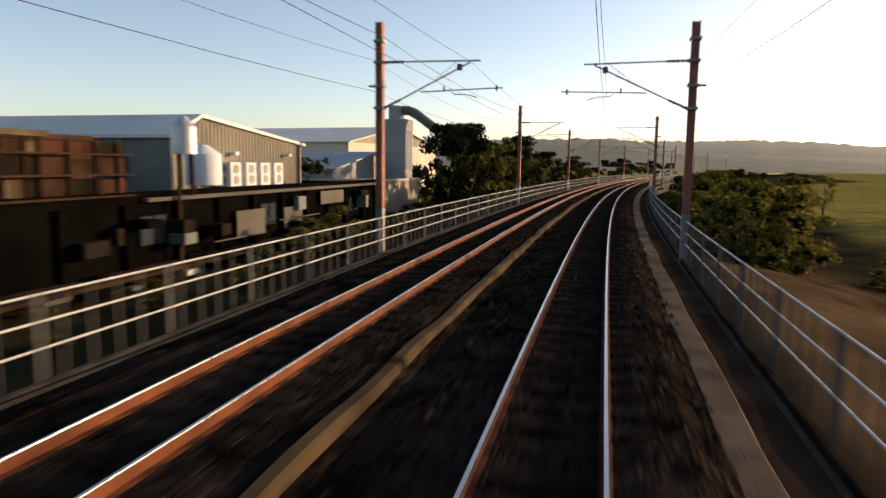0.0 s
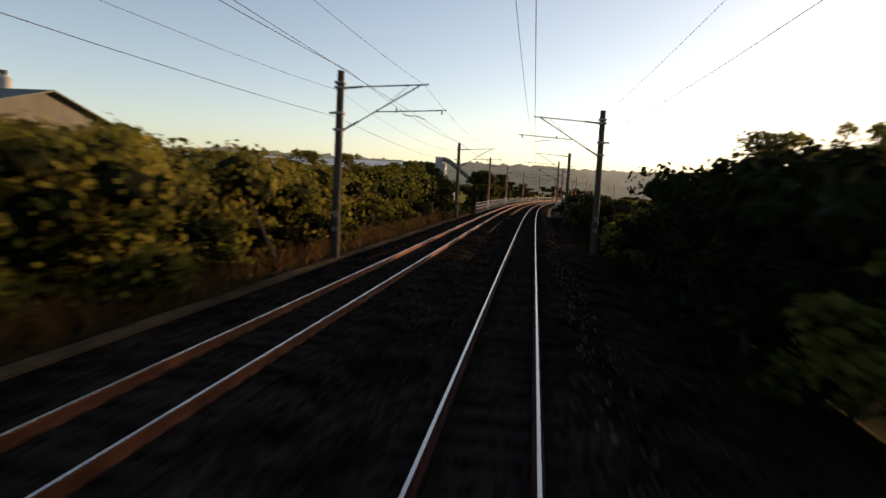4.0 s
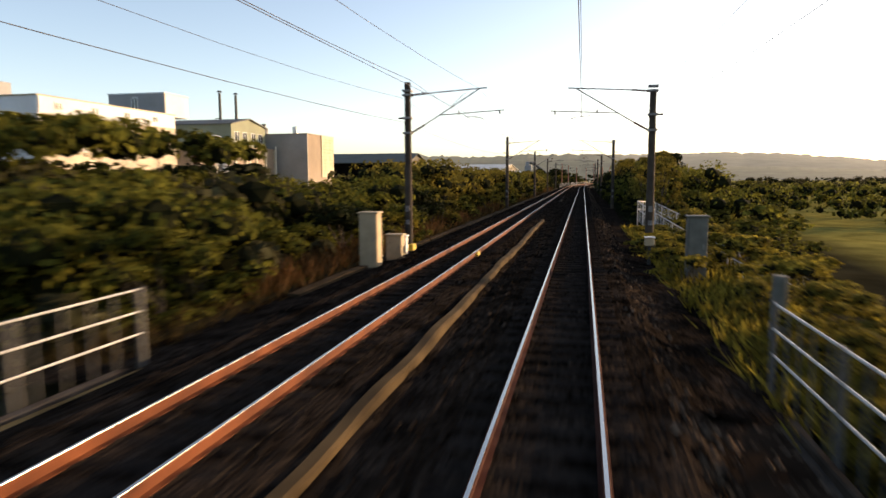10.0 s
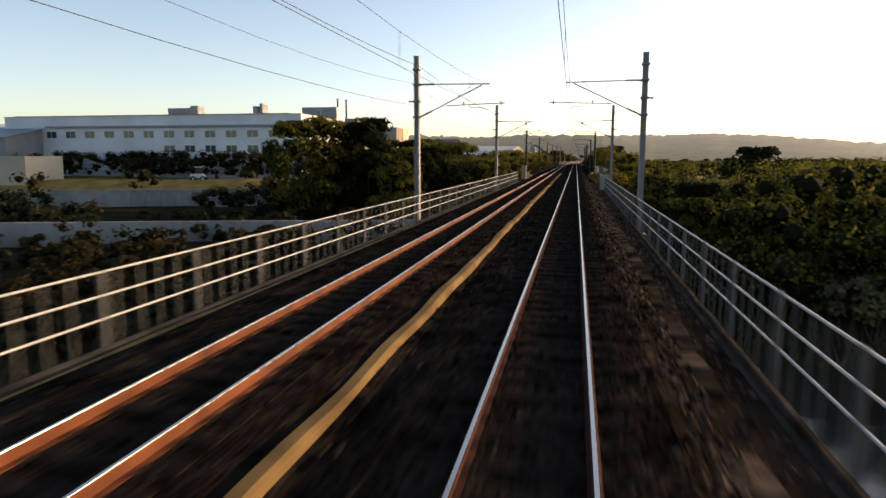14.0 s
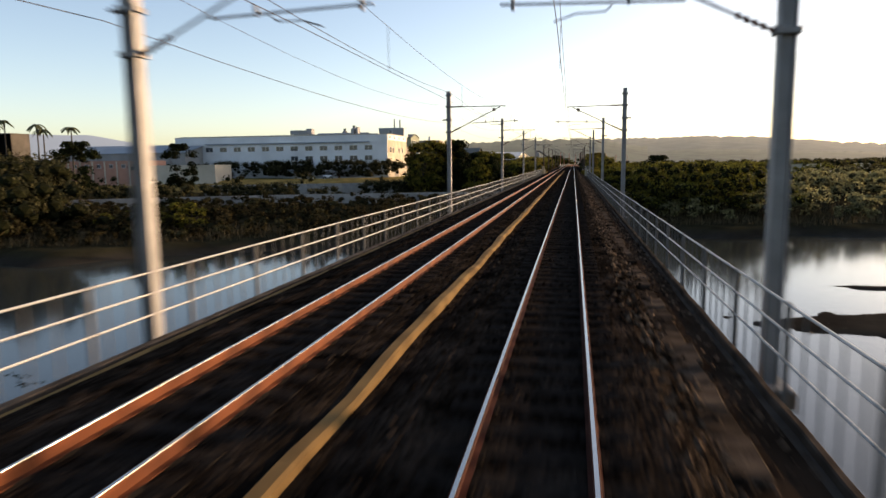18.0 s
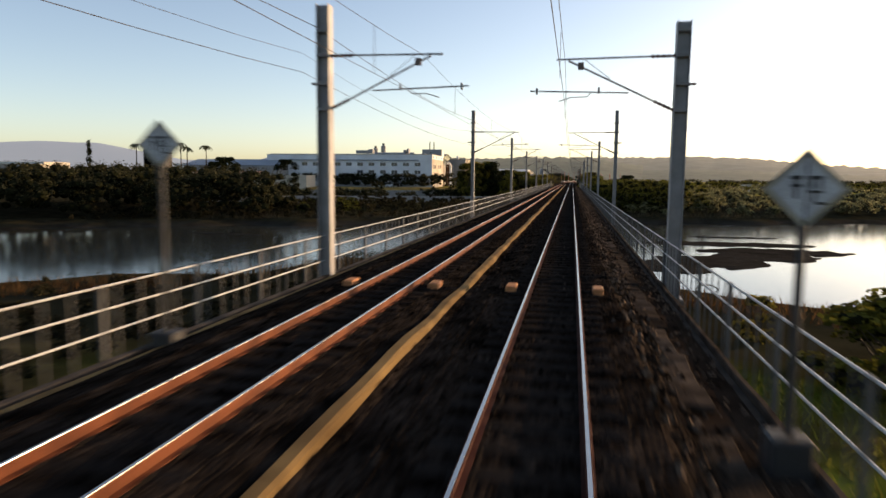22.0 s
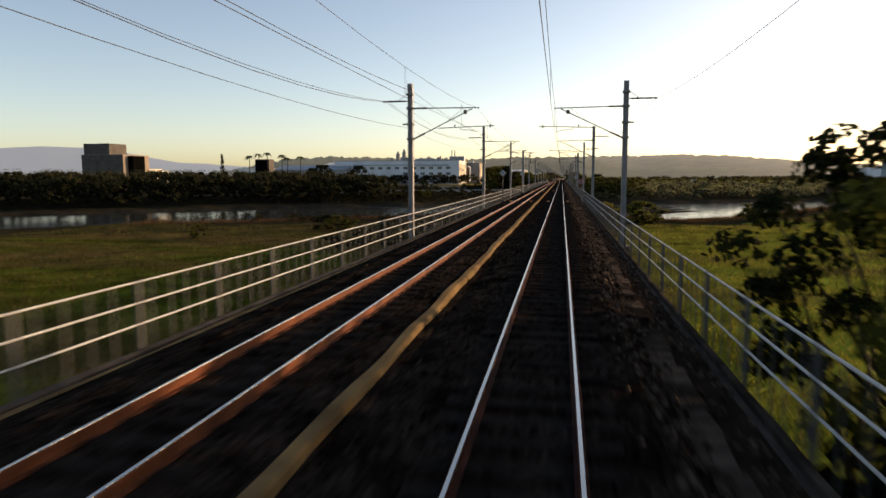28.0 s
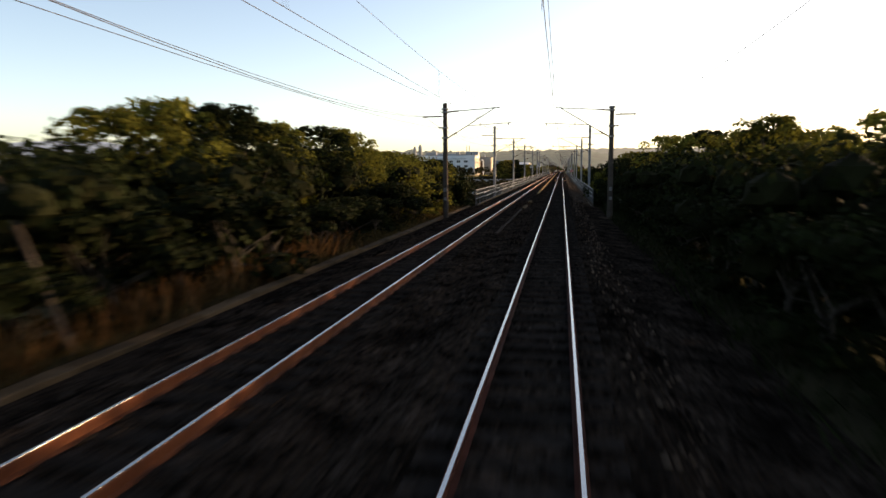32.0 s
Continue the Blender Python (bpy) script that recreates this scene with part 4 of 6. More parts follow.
def leaves(centres, spreads, per, size, r, flat=0.35):
    """Leaf blades (folded quads) scattered round the centres: vertices and faces."""
    c = np.repeat(centres, per, 0) + np.clip(r.normal(0, 1, (len(centres) * per, 3)), -1.7, 1.7) * np.repeat(spreads, per, 0)
    n = len(c)
    d = r.normal(0, 1, (n, 3))
    d[:, 2] *= 0.6
    d /= np.linalg.norm(d, axis=1, keepdims=True)
    e = np.cross(d, r.normal(0, 1, (n, 3)))
    e /= np.linalg.norm(e, axis=1, keepdims=True)
    k = r.uniform(0.6, 1.35, (n, 1)) * size
    v = np.stack([c - d * k * .5, c + e * k * flat, c + d * k * .5, c - e * k * flat], 1).reshape(-1, 3)
    f = np.arange(n * 4).reshape(-1, 4)
    return v, f


ICO_V, ICO_F = [], []
_b = bmesh.new()
bmesh.ops.create_icosphere(_b, subdivisions=1, radius=1.0)
_b.verts.ensure_lookup_table()
ICO_V = np.array([tuple(v.co) for v in _b.verts])
ICO_F = np.array([[v.index for v in q.verts] for q in _b.faces])
_b.free()


def foliage(c, rad, per, size, r, squash=.8, core=.52):
    """Rounded clumps of leaves: blades lie over each clump's skin, and a ragged solid heart fills it."""
    n = len(c)
    o = r.normal(0, 1, (n * per, 3))
    o /= np.linalg.norm(o, axis=1, keepdims=True)
    o[:, 2] = np.where(o[:, 2] < -.45, -o[:, 2], o[:, 2])
    k = np.array([1, 1, squash])
    R = np.repeat(rad, per)[:, None]
    p = np.repeat(c, per, 0) + o * k * R * r.uniform(.74, 1.1, (n * per, 1))
    d = np.cross(o, r.normal(0, 1, (n * per, 3))) + o * r.uniform(-.2, .8, (n * per, 1))
    d[:, 2] -= .25
    d /= np.linalg.norm(d, axis=1, keepdims=True)
    e = np.cross(d, o + .5 * r.normal(0, 1, (n * per, 3)))
    e /= np.linalg.norm(e, axis=1, keepdims=True)
    w = r.uniform(.6, 1.35, (n * per, 1)) * size
    v = np.stack([p - d * w * .5, p + e * w * .4, p + d * w * .5, p - e * w * .4], 1).reshape(-1, 3)
    f = np.arange(n * per * 4).reshape(-1, 4).tolist()
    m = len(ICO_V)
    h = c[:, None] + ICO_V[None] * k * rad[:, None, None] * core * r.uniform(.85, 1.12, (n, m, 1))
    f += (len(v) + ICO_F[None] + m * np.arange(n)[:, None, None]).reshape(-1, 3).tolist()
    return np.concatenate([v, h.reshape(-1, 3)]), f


def clumps(r, h, rad, n, low, fat):
    """Clumps of an uneven crown: places and radii."""
    c, R = [], []
    for k in range(n):
        q = rad * fat * r.uniform(.7, 1.25)
        z = low + (1 - low) * (1.0 if k == 0 else r.uniform(0, .3) if low < .15 and k % 3 == 1 else r.uniform(.05, 1) ** .8)
        w = max(.15, math.sin(math.pi * min(.98, z * .8 + .12))) ** .7
        a, d = k * 2.4 + r.normal(0, .4), rad * w * math.sqrt(r.uniform(.1, .72)) * (.3 if k == 0 else 1)
        c.append((math.cos(a) * d, math.sin(a) * d, min(h * z, h - q * .8)))
        R.append(q)
    return np.array(c), np.array(R)


def plant(name, seed, h, rad, n, per, size, leaf, low=0.12, fat=.4, trunks=3, label="", category="shrub", core=.54):
    r = np.random.default_rng(seed)
    p = new(name)
    p.empty_display_size = 0.3
    tagged(p, label, category, category + "s along the line")
    c, R = clumps(r, h, rad, n, low, fat)
    v, f = foliage(c, R, per, size, r, .8, core)
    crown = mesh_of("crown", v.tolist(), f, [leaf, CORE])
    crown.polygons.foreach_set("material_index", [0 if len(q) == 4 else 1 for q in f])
    part("crown", crown, None, p)
    bm = bmesh.new()
    for k in range(trunks):
        a = r.uniform(0, 6.28)
        mid = Vector((math.cos(a) * rad * .15, math.sin(a) * rad * .15, h * r.uniform(.25, .4)))
        base = Vector((math.cos(a) * rad * .05, math.sin(a) * rad * .05, -.4))
        rod(base, mid, .014 * h, .010 * h, 6, bm)
        for j in range(5):
            tip = Vector(c[r.integers(n)].tolist())
            if tip.z > mid.z * .7:
                rod(mid, mid.lerp(tip, .95), .007 * h, .002 * h, 5, bm)
    part("trunk", bm, BARK, p)
    return p


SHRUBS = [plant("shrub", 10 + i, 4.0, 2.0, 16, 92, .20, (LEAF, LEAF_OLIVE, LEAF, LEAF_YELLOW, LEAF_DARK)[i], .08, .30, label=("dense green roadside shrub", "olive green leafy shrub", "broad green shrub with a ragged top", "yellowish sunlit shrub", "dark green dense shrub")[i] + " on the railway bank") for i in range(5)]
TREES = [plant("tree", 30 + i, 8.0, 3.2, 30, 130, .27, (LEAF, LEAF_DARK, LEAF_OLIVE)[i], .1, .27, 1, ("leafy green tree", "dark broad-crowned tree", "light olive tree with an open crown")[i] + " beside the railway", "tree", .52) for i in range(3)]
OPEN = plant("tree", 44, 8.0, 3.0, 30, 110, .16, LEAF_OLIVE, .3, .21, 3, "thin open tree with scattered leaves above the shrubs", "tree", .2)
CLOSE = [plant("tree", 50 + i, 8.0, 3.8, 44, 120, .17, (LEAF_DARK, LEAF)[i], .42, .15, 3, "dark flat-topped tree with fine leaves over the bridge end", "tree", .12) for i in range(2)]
USED = set()
PENDING = []


def put(model, s, u, top, wide=1.0, sink=0.25):
    """A copy of a plant at (s, u) whose crown ends at the height top."""
    p = at(s, u, 0)
    z = float(ground_z(np.array([p.x]), np.array([p.y]))[0])
    h = max(1.2, top - z + sink)
    if model in SHRUBS and h > 6.5:
        model = TREES[SHRUBS.index(model) % 3]
    base = 4.0 if model in SHRUBS else 8.0
    k = h / base
    w = k * wide * random.uniform(.85, 1.15)
    m = pose(p.x, p.y, z - sink, 0, 0, random.uniform(0, 360)) @ Matrix.Diagonal((w, w, k, 1))
    if model.name in USED:
        o = copy_thing(model, Matrix())
        o.matrix_basis = m
        return o
    USED.add(model.name)
    PENDING.append((model, m))
    return model


def hedge(s_lo, s_hi, step, u_lo, u_hi, top_lo, top_hi, pool, wide=1.0):
    s = s_lo
    while s < s_hi:
        put(random.choice(pool), s, random.uniform(u_lo, u_hi), random.uniform(top_lo, top_hi), wide)
        s += step * random.uniform(.7, 1.3)


G, O, Y, D = SHRUBS[0], SHRUBS[1], SHRUBS[3], SHRUBS[4]
# bank between the two bridges, far side
# Olive for sunlit stretches, dark for shaded ones: light put into leaf colour.
hedge(421, 452, 3.1, -10.2, -9.2, .6, 2.0, [G, D, D, SHRUBS[2]], 1.25)
hedge(452, 482, 3.1, -10.2, -9.2, .6, 2.0, [G, O, O, SHRUBS[2], Y, G], 1.25)
hedge(482, 508, 3.1, -10.2, -9.2, .6, 2.0, [G, O, O, SHRUBS[2], G], 1.25)
hedge(508, 590, 3.1, -10.2, -9.2, .6, 2.0, [G, D, SHRUBS[2], D, G], 1.25)
hedge(560, 588, 10, -14, -12, 3.6, 4.6, [TREES[0], OPEN], .75)
for q in ((592, -12.4, 4.5), (599, -12.0, 5.0), (601.5, -13, 5.0)):
    put(CLOSE[1], *q, .6)
for q in ((610.8, -12.6, 5.4, .95), (607.6, -13.6, 4.4, 1.0), (613, -12.2, 4.7, 1.0), (615.6, -13.0, 4.4, 1.0), (618.4, -13.2, 3.5, 1.0), (612, -15.8, 4.6, 1.0)):
    put(TREES[1], *q)
hedge(410, 429, 1.8, -36, -26, 6.3, 8.5, [TREES[1], TREES[0], TREES[2]], .8)
hedge(408, 424, 2.0, -27, -15, 2.8, 4.4, [TREES[1], TREES[0]], .85)
hedge(424, 437, 1.4, -30, -16, 4.2, 5.5, [TREES[0], TREES[1]], 1.05)
hedge(437, 448, 2.2, -30, -20, 2.8, 3.6, [TREES[0], TREES[1]], 1.0)
hedge(590, 612, 2.6, -10.2, -9.3, .6, 2.0, [D, D, G], 1.25)
# near side
for q in ((600.5, 5.6, 2.0), (603.2, 5.0, 1.9), (605.6, 5.4, 1.8), (608, 5.0, 1.6), (610.4, 5.4, 1.4), (606.5, 7.2, 1.9), (602, 7.6, 2.1), (612.4, 6.4, 1.0), (605.4, 4.3, 1.6), (607.4, 3.9, 1.5), (609.4, 3.8, 1.4), (611.3, 3.9, 1.3)):
    put(D, *q, 1.35)
hedge(466, 492, 2.4, 5.0, 5.8, .2, 1.2, [G, O, D], 1.25)
hedge(492, 611, 2.9, 4.9, 5.7, 1.0, 2.6, [D, D, G], 1.25)
hedge(502, 516, 1.9, 5.6, 6.9, 4.5, 5.3, [OPEN], .7)
for q in ((459.5, 6.2, 3.7), (462.5, 5.4, 4.2), (465, 6.6, 4.3), (468, 5.7, 4.1), (472, 6.5, 4.4), (476, 6.0, 4.2)):
    put(OPEN, *q, .8)
hedge(478, 500, 3.2, 7.0, 9.6, 4.4, 5.4, [OPEN, OPEN, TREES[1]], .85)
hedge(560, 596, 4.5, 7.5, 10, 1.4, 2.4, [D, G], 1.3)
hedge(540, 556, 3.4, 7, 9, 3.8, 4.8, [OPEN], .8)
hedge(484, 500, 5.5, 8, 10.5, 2.4, 3.6, [TREES[1], TREES[0]], .8)
hedge(440, 464, 2.0, 5.2, 8.5, -.2, .9, [Y, O, G, O], 1.4)
hedge(446, 470, 3.0, 8.5, 13, -.6, .9, [G, O], 1.4)
hedge(416, 440, 1.2, 4.4, 6.8, -.3, .5, [O, Y, O, Y], 1.5)
for q in ((436.2, 3.3, .0), (437.4, 3.1, .15), (438.6, 3.5, .2), (433.8, 3.6, -.1), (431.0, 3.3, -.25), (428.6, 3.5, -.2), (441.5, 3.4, .0)):
    put(Y, *q, 1.9)
for q in ((439, 5.0, .3), (441, 5.6, .5), (436, 5.4, .35), (444, 5.2, .4), (446.5, 6.0, .7), (434, 6.2, .4), (437.2, 3.9, -.05), (435.2, 4.6, .1), (440.5, 4.2, .0), (443, 4.4, .2), (432.6, 4.4, -.1)):
    put(random.choice([Y, O]), *q, 1.7)
for q in ((440.2, -8.3, .6), (438.6, -9.0, 1.0), (434.6, -8.9, .5), (441.8, -8.8, 1.2)):
    put(random.choice([Y, G]), *q, 1.5)
# by the curved bridge
hedge(648, 705, 4.0, 6.5, 11, .6, 2.6, [O, G, O, G], 1.3)
put(O, 652, 9.6, 1.6, 1.0)
put(O, 656, 10.8, 1.2, 1.1)
put(G, 660, 8.2, 1.0, 1.2)
hedge(690, 730, 9, 14, 24, .5, 2.4, [TREES[2], OPEN, TREES[0]], .9)
hedge(665, 694, 2.4, -14.5, -11.5, 4.4, 6.4, [TREES[1], TREES[0], TREES[1]], .8)
hedge(640, 664, 3.5, -14.5, -12, -3.5, -1.0, [G, D], 1.2)
hedge(690, 860, 7.0, -20, -11, 2.0, 5.2, [TREES[0], TREES[1]], 1.0)
hedge(705, 900, 8.0, 6.5, 18, -.6, 2.4, [TREES[0], D], 1.0)
hedge(618, 650, 4.5, -14, -11, -2.8, -.2, [G, D, O], 1.1)
hedge(690, 730, 3.2, 32, 74, .2, 2.2, [TREES[1], TREES[0]], 1.2)
put(G, 650, 14.5, -2.0, 1.5)
put(D, 647, 17.0, -2.4, 1.4)
# far bank, near side
hedge(374, 414, 4.0, 6.0, 12, -1.2, 1.0, [G, D, SHRUBS[2]], 1.2)
put(TREES[1], 397, 17, 3.6, 1.35)
put(TREES[1], 391, 24, 2.0, 1.2)
hedge(337, 353, 1.8, -74, -53, -4.2, -2.4, [G, D], 1.2)
hedge(638, 660, 2.2, -14.6, -13, -1.2, .3, [D, G], 1.2)
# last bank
# All dark shrubs: the shade of the trees opposite, put into leaf colour.
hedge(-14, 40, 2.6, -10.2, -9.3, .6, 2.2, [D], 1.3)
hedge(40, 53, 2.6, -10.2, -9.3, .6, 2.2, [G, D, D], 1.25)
for q in ((46.5, -10.2, 2.2), (49, -10.0, 2.4), (52, -10.4, 2.0)):
    put(G, *q, 1.1)
hedge(53, 64, 1.8, -13, -10.4, 2.4, 3.5, [TREES[0], TREES[1]], .8)
for q in ((412.5, 4.2, .1), (414, 4.8, .4), (415.5, 4.1, .2), (417.5, 4.4, .35), (419.5, 4.0, .1), (421, 4.9, .5), (423.5, 4.3, .2), (426, 4.6, .3)):
    put(O, *q, 1.2)
hedge(20, 41, 2.2, -14.5, -12, 4.5, 5.3, CLOSE, .9)
hedge(44, 58, 3.0, -14, -11.5, 3.7, 4.1, [CLOSE[1], TREES[0]], .8)
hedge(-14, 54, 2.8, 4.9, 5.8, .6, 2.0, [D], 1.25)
hedge(46, 67, 3.2, 12, 20, 4.0, 5.0, CLOSE, 1.0)
hedge(66, 76, 3.2, 9.5, 15, 3.2, 4.2, CLOSE, .9)
hedge(-6, 24, 3.4, 9, 13, 3.0, 4.0, CLOSE, .9)
hedge(24, 46, 3.6, 8.5, 14, 3.6, 4.8, CLOSE, .9)
hedge(46, 53, 2.0, 8, 10.5, 4.4, 5.1, CLOSE, .9)
hedge(70, 92, 3.2, 8, 12, 3.4, 4.7, CLOSE, .9)
hedge(67, 84, 2.8, 5.6, 8, 2.0, 3.2, CLOSE, .85)
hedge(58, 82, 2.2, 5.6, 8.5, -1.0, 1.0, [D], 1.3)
hedge(57, 68, 2.0, 7.5, 11, .8, 2.6, [D, G], 1.2)
hedge(82, 94, 2.4, 12, 24, 2.8, 4.0, CLOSE, .85)
hedge(60, 72, 1.8, -14, -10, -1.0, .7, [G, D, O], 1.2)
hedge(72, 80, 3.0, -14, -10, -5, -3, [G, D], 1.2)
for q in ((70, -12.2, .9), (68.3, -12.9, .5), (72.5, -13.5, .2), (73.8, -11.0, -1.6), (66.5, -12.0, .4)):
    put(TREES[0], *q, .9)
# single bushes on the flood plain
put(G, 217, 15.5, -2.5, 2.0)
put(G, 219.5, 18.5, -2.9, 1.9)
put(O, 181, 6.9, -1.5, .9)
put(O, 184, 8.0, -1.9, 1.0)
put(O, 226, 12.0, -4.6, 1.2)
put(G, 229, 41, -3.4, 1.5)
put(O, 230, 43.5, -4.0, 1.4)
put(O, 232, 45, -4.6, 1.1)
put(G, 236, 60, -4.8, 1.2)
put(G, 190, -40, -4.3, 2.2)
put(D, 193, -43.5, -4.5, 2.0)
put(G, 190.5, -37, -5.2, 1.8)
put(G, 176, -60, -5.2, 1.5)


# woods on the far banks and beyond: too many to count
def wood(name, n, place, size, per, leaf, label, seed, big=1.3, heart=None):
    r = np.random.default_rng(seed)
    s, u, hgt = place(r, n)
    a = np.interp(s, GRID, TURN)
    x, y = np.interp(s, GRID, LINE_X) + u * np.cos(a), np.interp(s, GRID, LINE_Y) - u * np.sin(a)
    z = ground_z(x, y)
    k = 5
    R = np.clip(hgt[:, None] * r.uniform(.2, .34, (n, k)), .25, big)
    q = np.clip(r.normal(0, 1, (n, k, 2)), -1.5, 1.5) * np.minimum(hgt, 7)[:, None, None] * .26
    zc = np.minimum(hgt[:, None] * r.uniform(.2, 1, (n, k)), hgt[:, None] - R * .8)
    zc[:, 0] = hgt - R[:, 0] * .8
    c = np.stack([x[:, None] + q[..., 0], y[:, None] + q[..., 1], z[:, None] + zc], -1).reshape(-1, 3)
    v, f = foliage(c, R.reshape(-1), per, size, r)
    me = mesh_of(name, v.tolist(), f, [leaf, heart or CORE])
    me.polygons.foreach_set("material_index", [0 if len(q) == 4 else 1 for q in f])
    return tagged(new(name, me), label, "woods", kind="stuff")


DIKE_U, DIKE_S = [-100, -76, -52, -30, -22, -13], [352, 368, 379, 386, 388, 391]


def bank_left(r, n):
    u = -8 - 200 * r.uniform(0, 1, n) ** 1.2
    s = np.interp(u, FAR_U, FAR_S) + r.uniform(3, 80, n)
    wall = np.interp(u, DIKE_U, DIKE_S)
    h = np.where(s < wall + 2, r.uniform(.8, 1.9, n), r.uniform(.9, 1.7, n))
    h = np.where((u < -(s - 348) * 1.02 - 4) & (s > wall + 2), r.uniform(2.5, 4.5, n), h)
    return s, u, np.where(u < -(s - 272) * 1.04 - 2, r.uniform(8, 11.5, n), h)


def brush_left(r, n):
    u = -8 - 95 * r.uniform(0, 1, n)
    s = np.interp(u, FAR_U, FAR_S) + r.uniform(1, 42, n)
    return s, u, .6 + 2.2 * r.uniform(0, 1, n) ** 2


def bank_right(r, n):
    u = 10 + 190 * r.uniform(0, 1, n) ** 1.2
    s = np.interp(u, FAR_U, FAR_S) + r.uniform(5, 60, n)
    return s, u, r.uniform(2.0, 4.6, n)


def plain_left(r, n):
    u = -25 - 330 * r.uniform(0, 1, n)
    return r.uniform(430, 900, n), u, r.uniform(3, 6.5, n)


def plain_right(r, n):
    return r.uniform(430, 1150, n), 55 + 500 * r.uniform(0, 1, n), r.uniform(3, 7, n)


def row(s_lo, s_hi, u_lo, u_hi, top_lo, top_hi):
    """Places of shrubs behind a hedge, whose tops end between two heights."""
    def place(r, n):
        s, u = r.uniform(s_lo, s_hi, n), r.uniform(u_lo, u_hi, n)
        a = np.interp(s, GRID, TURN)
        z = ground_z(np.interp(s, GRID, LINE_X) + u * np.cos(a), np.interp(s, GRID, LINE_Y) - u * np.sin(a))
        return s, u, np.maximum(r.uniform(top_lo, top_hi, n) - z, 1.5) * 1.02
    return place


for n, where, tops, leaf, seed in ((50, (420, 457, -15, -11.2), (1.5, 2.7), LEAF, 79), (60, (457, 502, -15, -11.2), (2.6, 4.1), LEAF_OLIVE, 81), (40, (502, 530, -15, -11.2), (2.6, 4.1), LEAF, 103), (80, (530, 578, -15, -11.2), (2.4, 3.9), LEAF_OLIVE, 82), (40, (578, 600, -15, -11.2), (2.8, 4.0), LEAF, 80), (26, (600, 613, -15, -11.0), (2.6, 4.0), LEAF_DARK, 98), (84, (458, 606, -20, -15), (2.0, 3.5), LEAF_DARK, 83)):
    wood("bank_thicket", n, row(*where, *tops), .25, 92, leaf, "thick green scrub behind the trackside shrubs", seed)
wood("bank_thicket", 40, row(462, 490, 6.6, 11.5, .4, 1.6), .25, 92, LEAF, "lower scrub beside the stairs", 92)
wood("bank_thicket", 56, row(464, 496, 7.2, 10.5, 2.4, 3.9), .22, 84, LEAF, "tall leafy scrub behind the stairs", 95)
wood("bank_thicket", 50, row(374, 385, -26, -11, -5.6, -4.6), .22, 60, WOODS, "dark scrub in front of the dike wall", 96)
wood("bank_thicket", 34, row(412, 424, -50, -36, -2.8, -1.2), .24, 60, WOODS, "dark scrub before the field wall", 97)
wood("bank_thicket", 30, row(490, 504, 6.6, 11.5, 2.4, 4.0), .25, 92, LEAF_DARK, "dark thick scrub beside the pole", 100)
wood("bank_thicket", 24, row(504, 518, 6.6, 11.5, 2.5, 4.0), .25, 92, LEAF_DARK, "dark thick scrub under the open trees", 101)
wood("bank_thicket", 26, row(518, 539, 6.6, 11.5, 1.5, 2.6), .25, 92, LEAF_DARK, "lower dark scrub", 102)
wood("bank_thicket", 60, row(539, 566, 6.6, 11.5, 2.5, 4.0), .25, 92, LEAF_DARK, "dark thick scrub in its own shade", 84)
wood("bank_thicket", 40, row(590, 616, 6.0, 11.5, .8, 2.2), .25, 92, LEAF, "thick scrub at the end of the bank", 85)
wood("bank_thicket", 80, row(-14, 38, -17, -11.2, 2.2, 3.6), .22, 100, LEAF_DARK, "thick scrub on the last bank in shade-dark green", 86)
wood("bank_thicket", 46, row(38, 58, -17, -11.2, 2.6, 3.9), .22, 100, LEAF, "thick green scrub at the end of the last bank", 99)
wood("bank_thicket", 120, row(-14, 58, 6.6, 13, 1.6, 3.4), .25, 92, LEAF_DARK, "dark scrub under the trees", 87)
wood("bank_thicket", 130, row(368, 416, 8, 34, -1.2, 2.4), .26, 60, LEAF, "scrub on the slope by the bridge", 88)
wood("bank_thicket", 1000, bank_left, .42, 24, WOODS, "dark dense thicket along the far river bank", 51, 2.2)
wood("bank_thicket", 650, brush_left, .32, 26, BRUSH, "brown dry brush on the low far bank", 55)
wood("bank_thicket", 560, bank_right, .34, 48, HAZE_LEAF, "far river bank thicket in leaf green paled as by haze", 52, 1.9, WOODS)
wood("bank_thicket", 200, row(158, 234, -34, -8.5, -6.9, -6.0), .22, 44, BRUSH, "low dark scrub beside the bridge on the flood plain", 93)
wood("bank_thicket", 40, row(205, 236, -72, -30, -7.0, -6.3), .22, 40, BRUSH, "low green scrub on the near river bank", 94)
wood("bank_thicket", 110, row(462, 471, -140, -50, 2.0, 4.2), .36, 36, WOODS, "dark hedge in front of the factory", 90)
wood("bank_thicket", 260, row(496, 600, 14, 190, -.6, 2.0), .5, 24, LEAF, "hazy trees behind the field", 91)
wood("bank_thicket", 70, row(420, 440, -40, -12, .5, 3.2), .36, 36, WOODS, "dark scrub on the dike", 89)
for q in ((430, -110, 8.9), (402, -121, 8.9), (408, -128, 7.4)):
    put(TREES[1], *q, 1.1)
wood("far_woods", 480, plain_left, .8, 12, WOODS, "scattered dark trees between the factories", 53, 2.2)
wood("far_woods", 800, plain_right, .8, 12, WOODS, "dark trees and hedges across the plain", 54, 2.4)


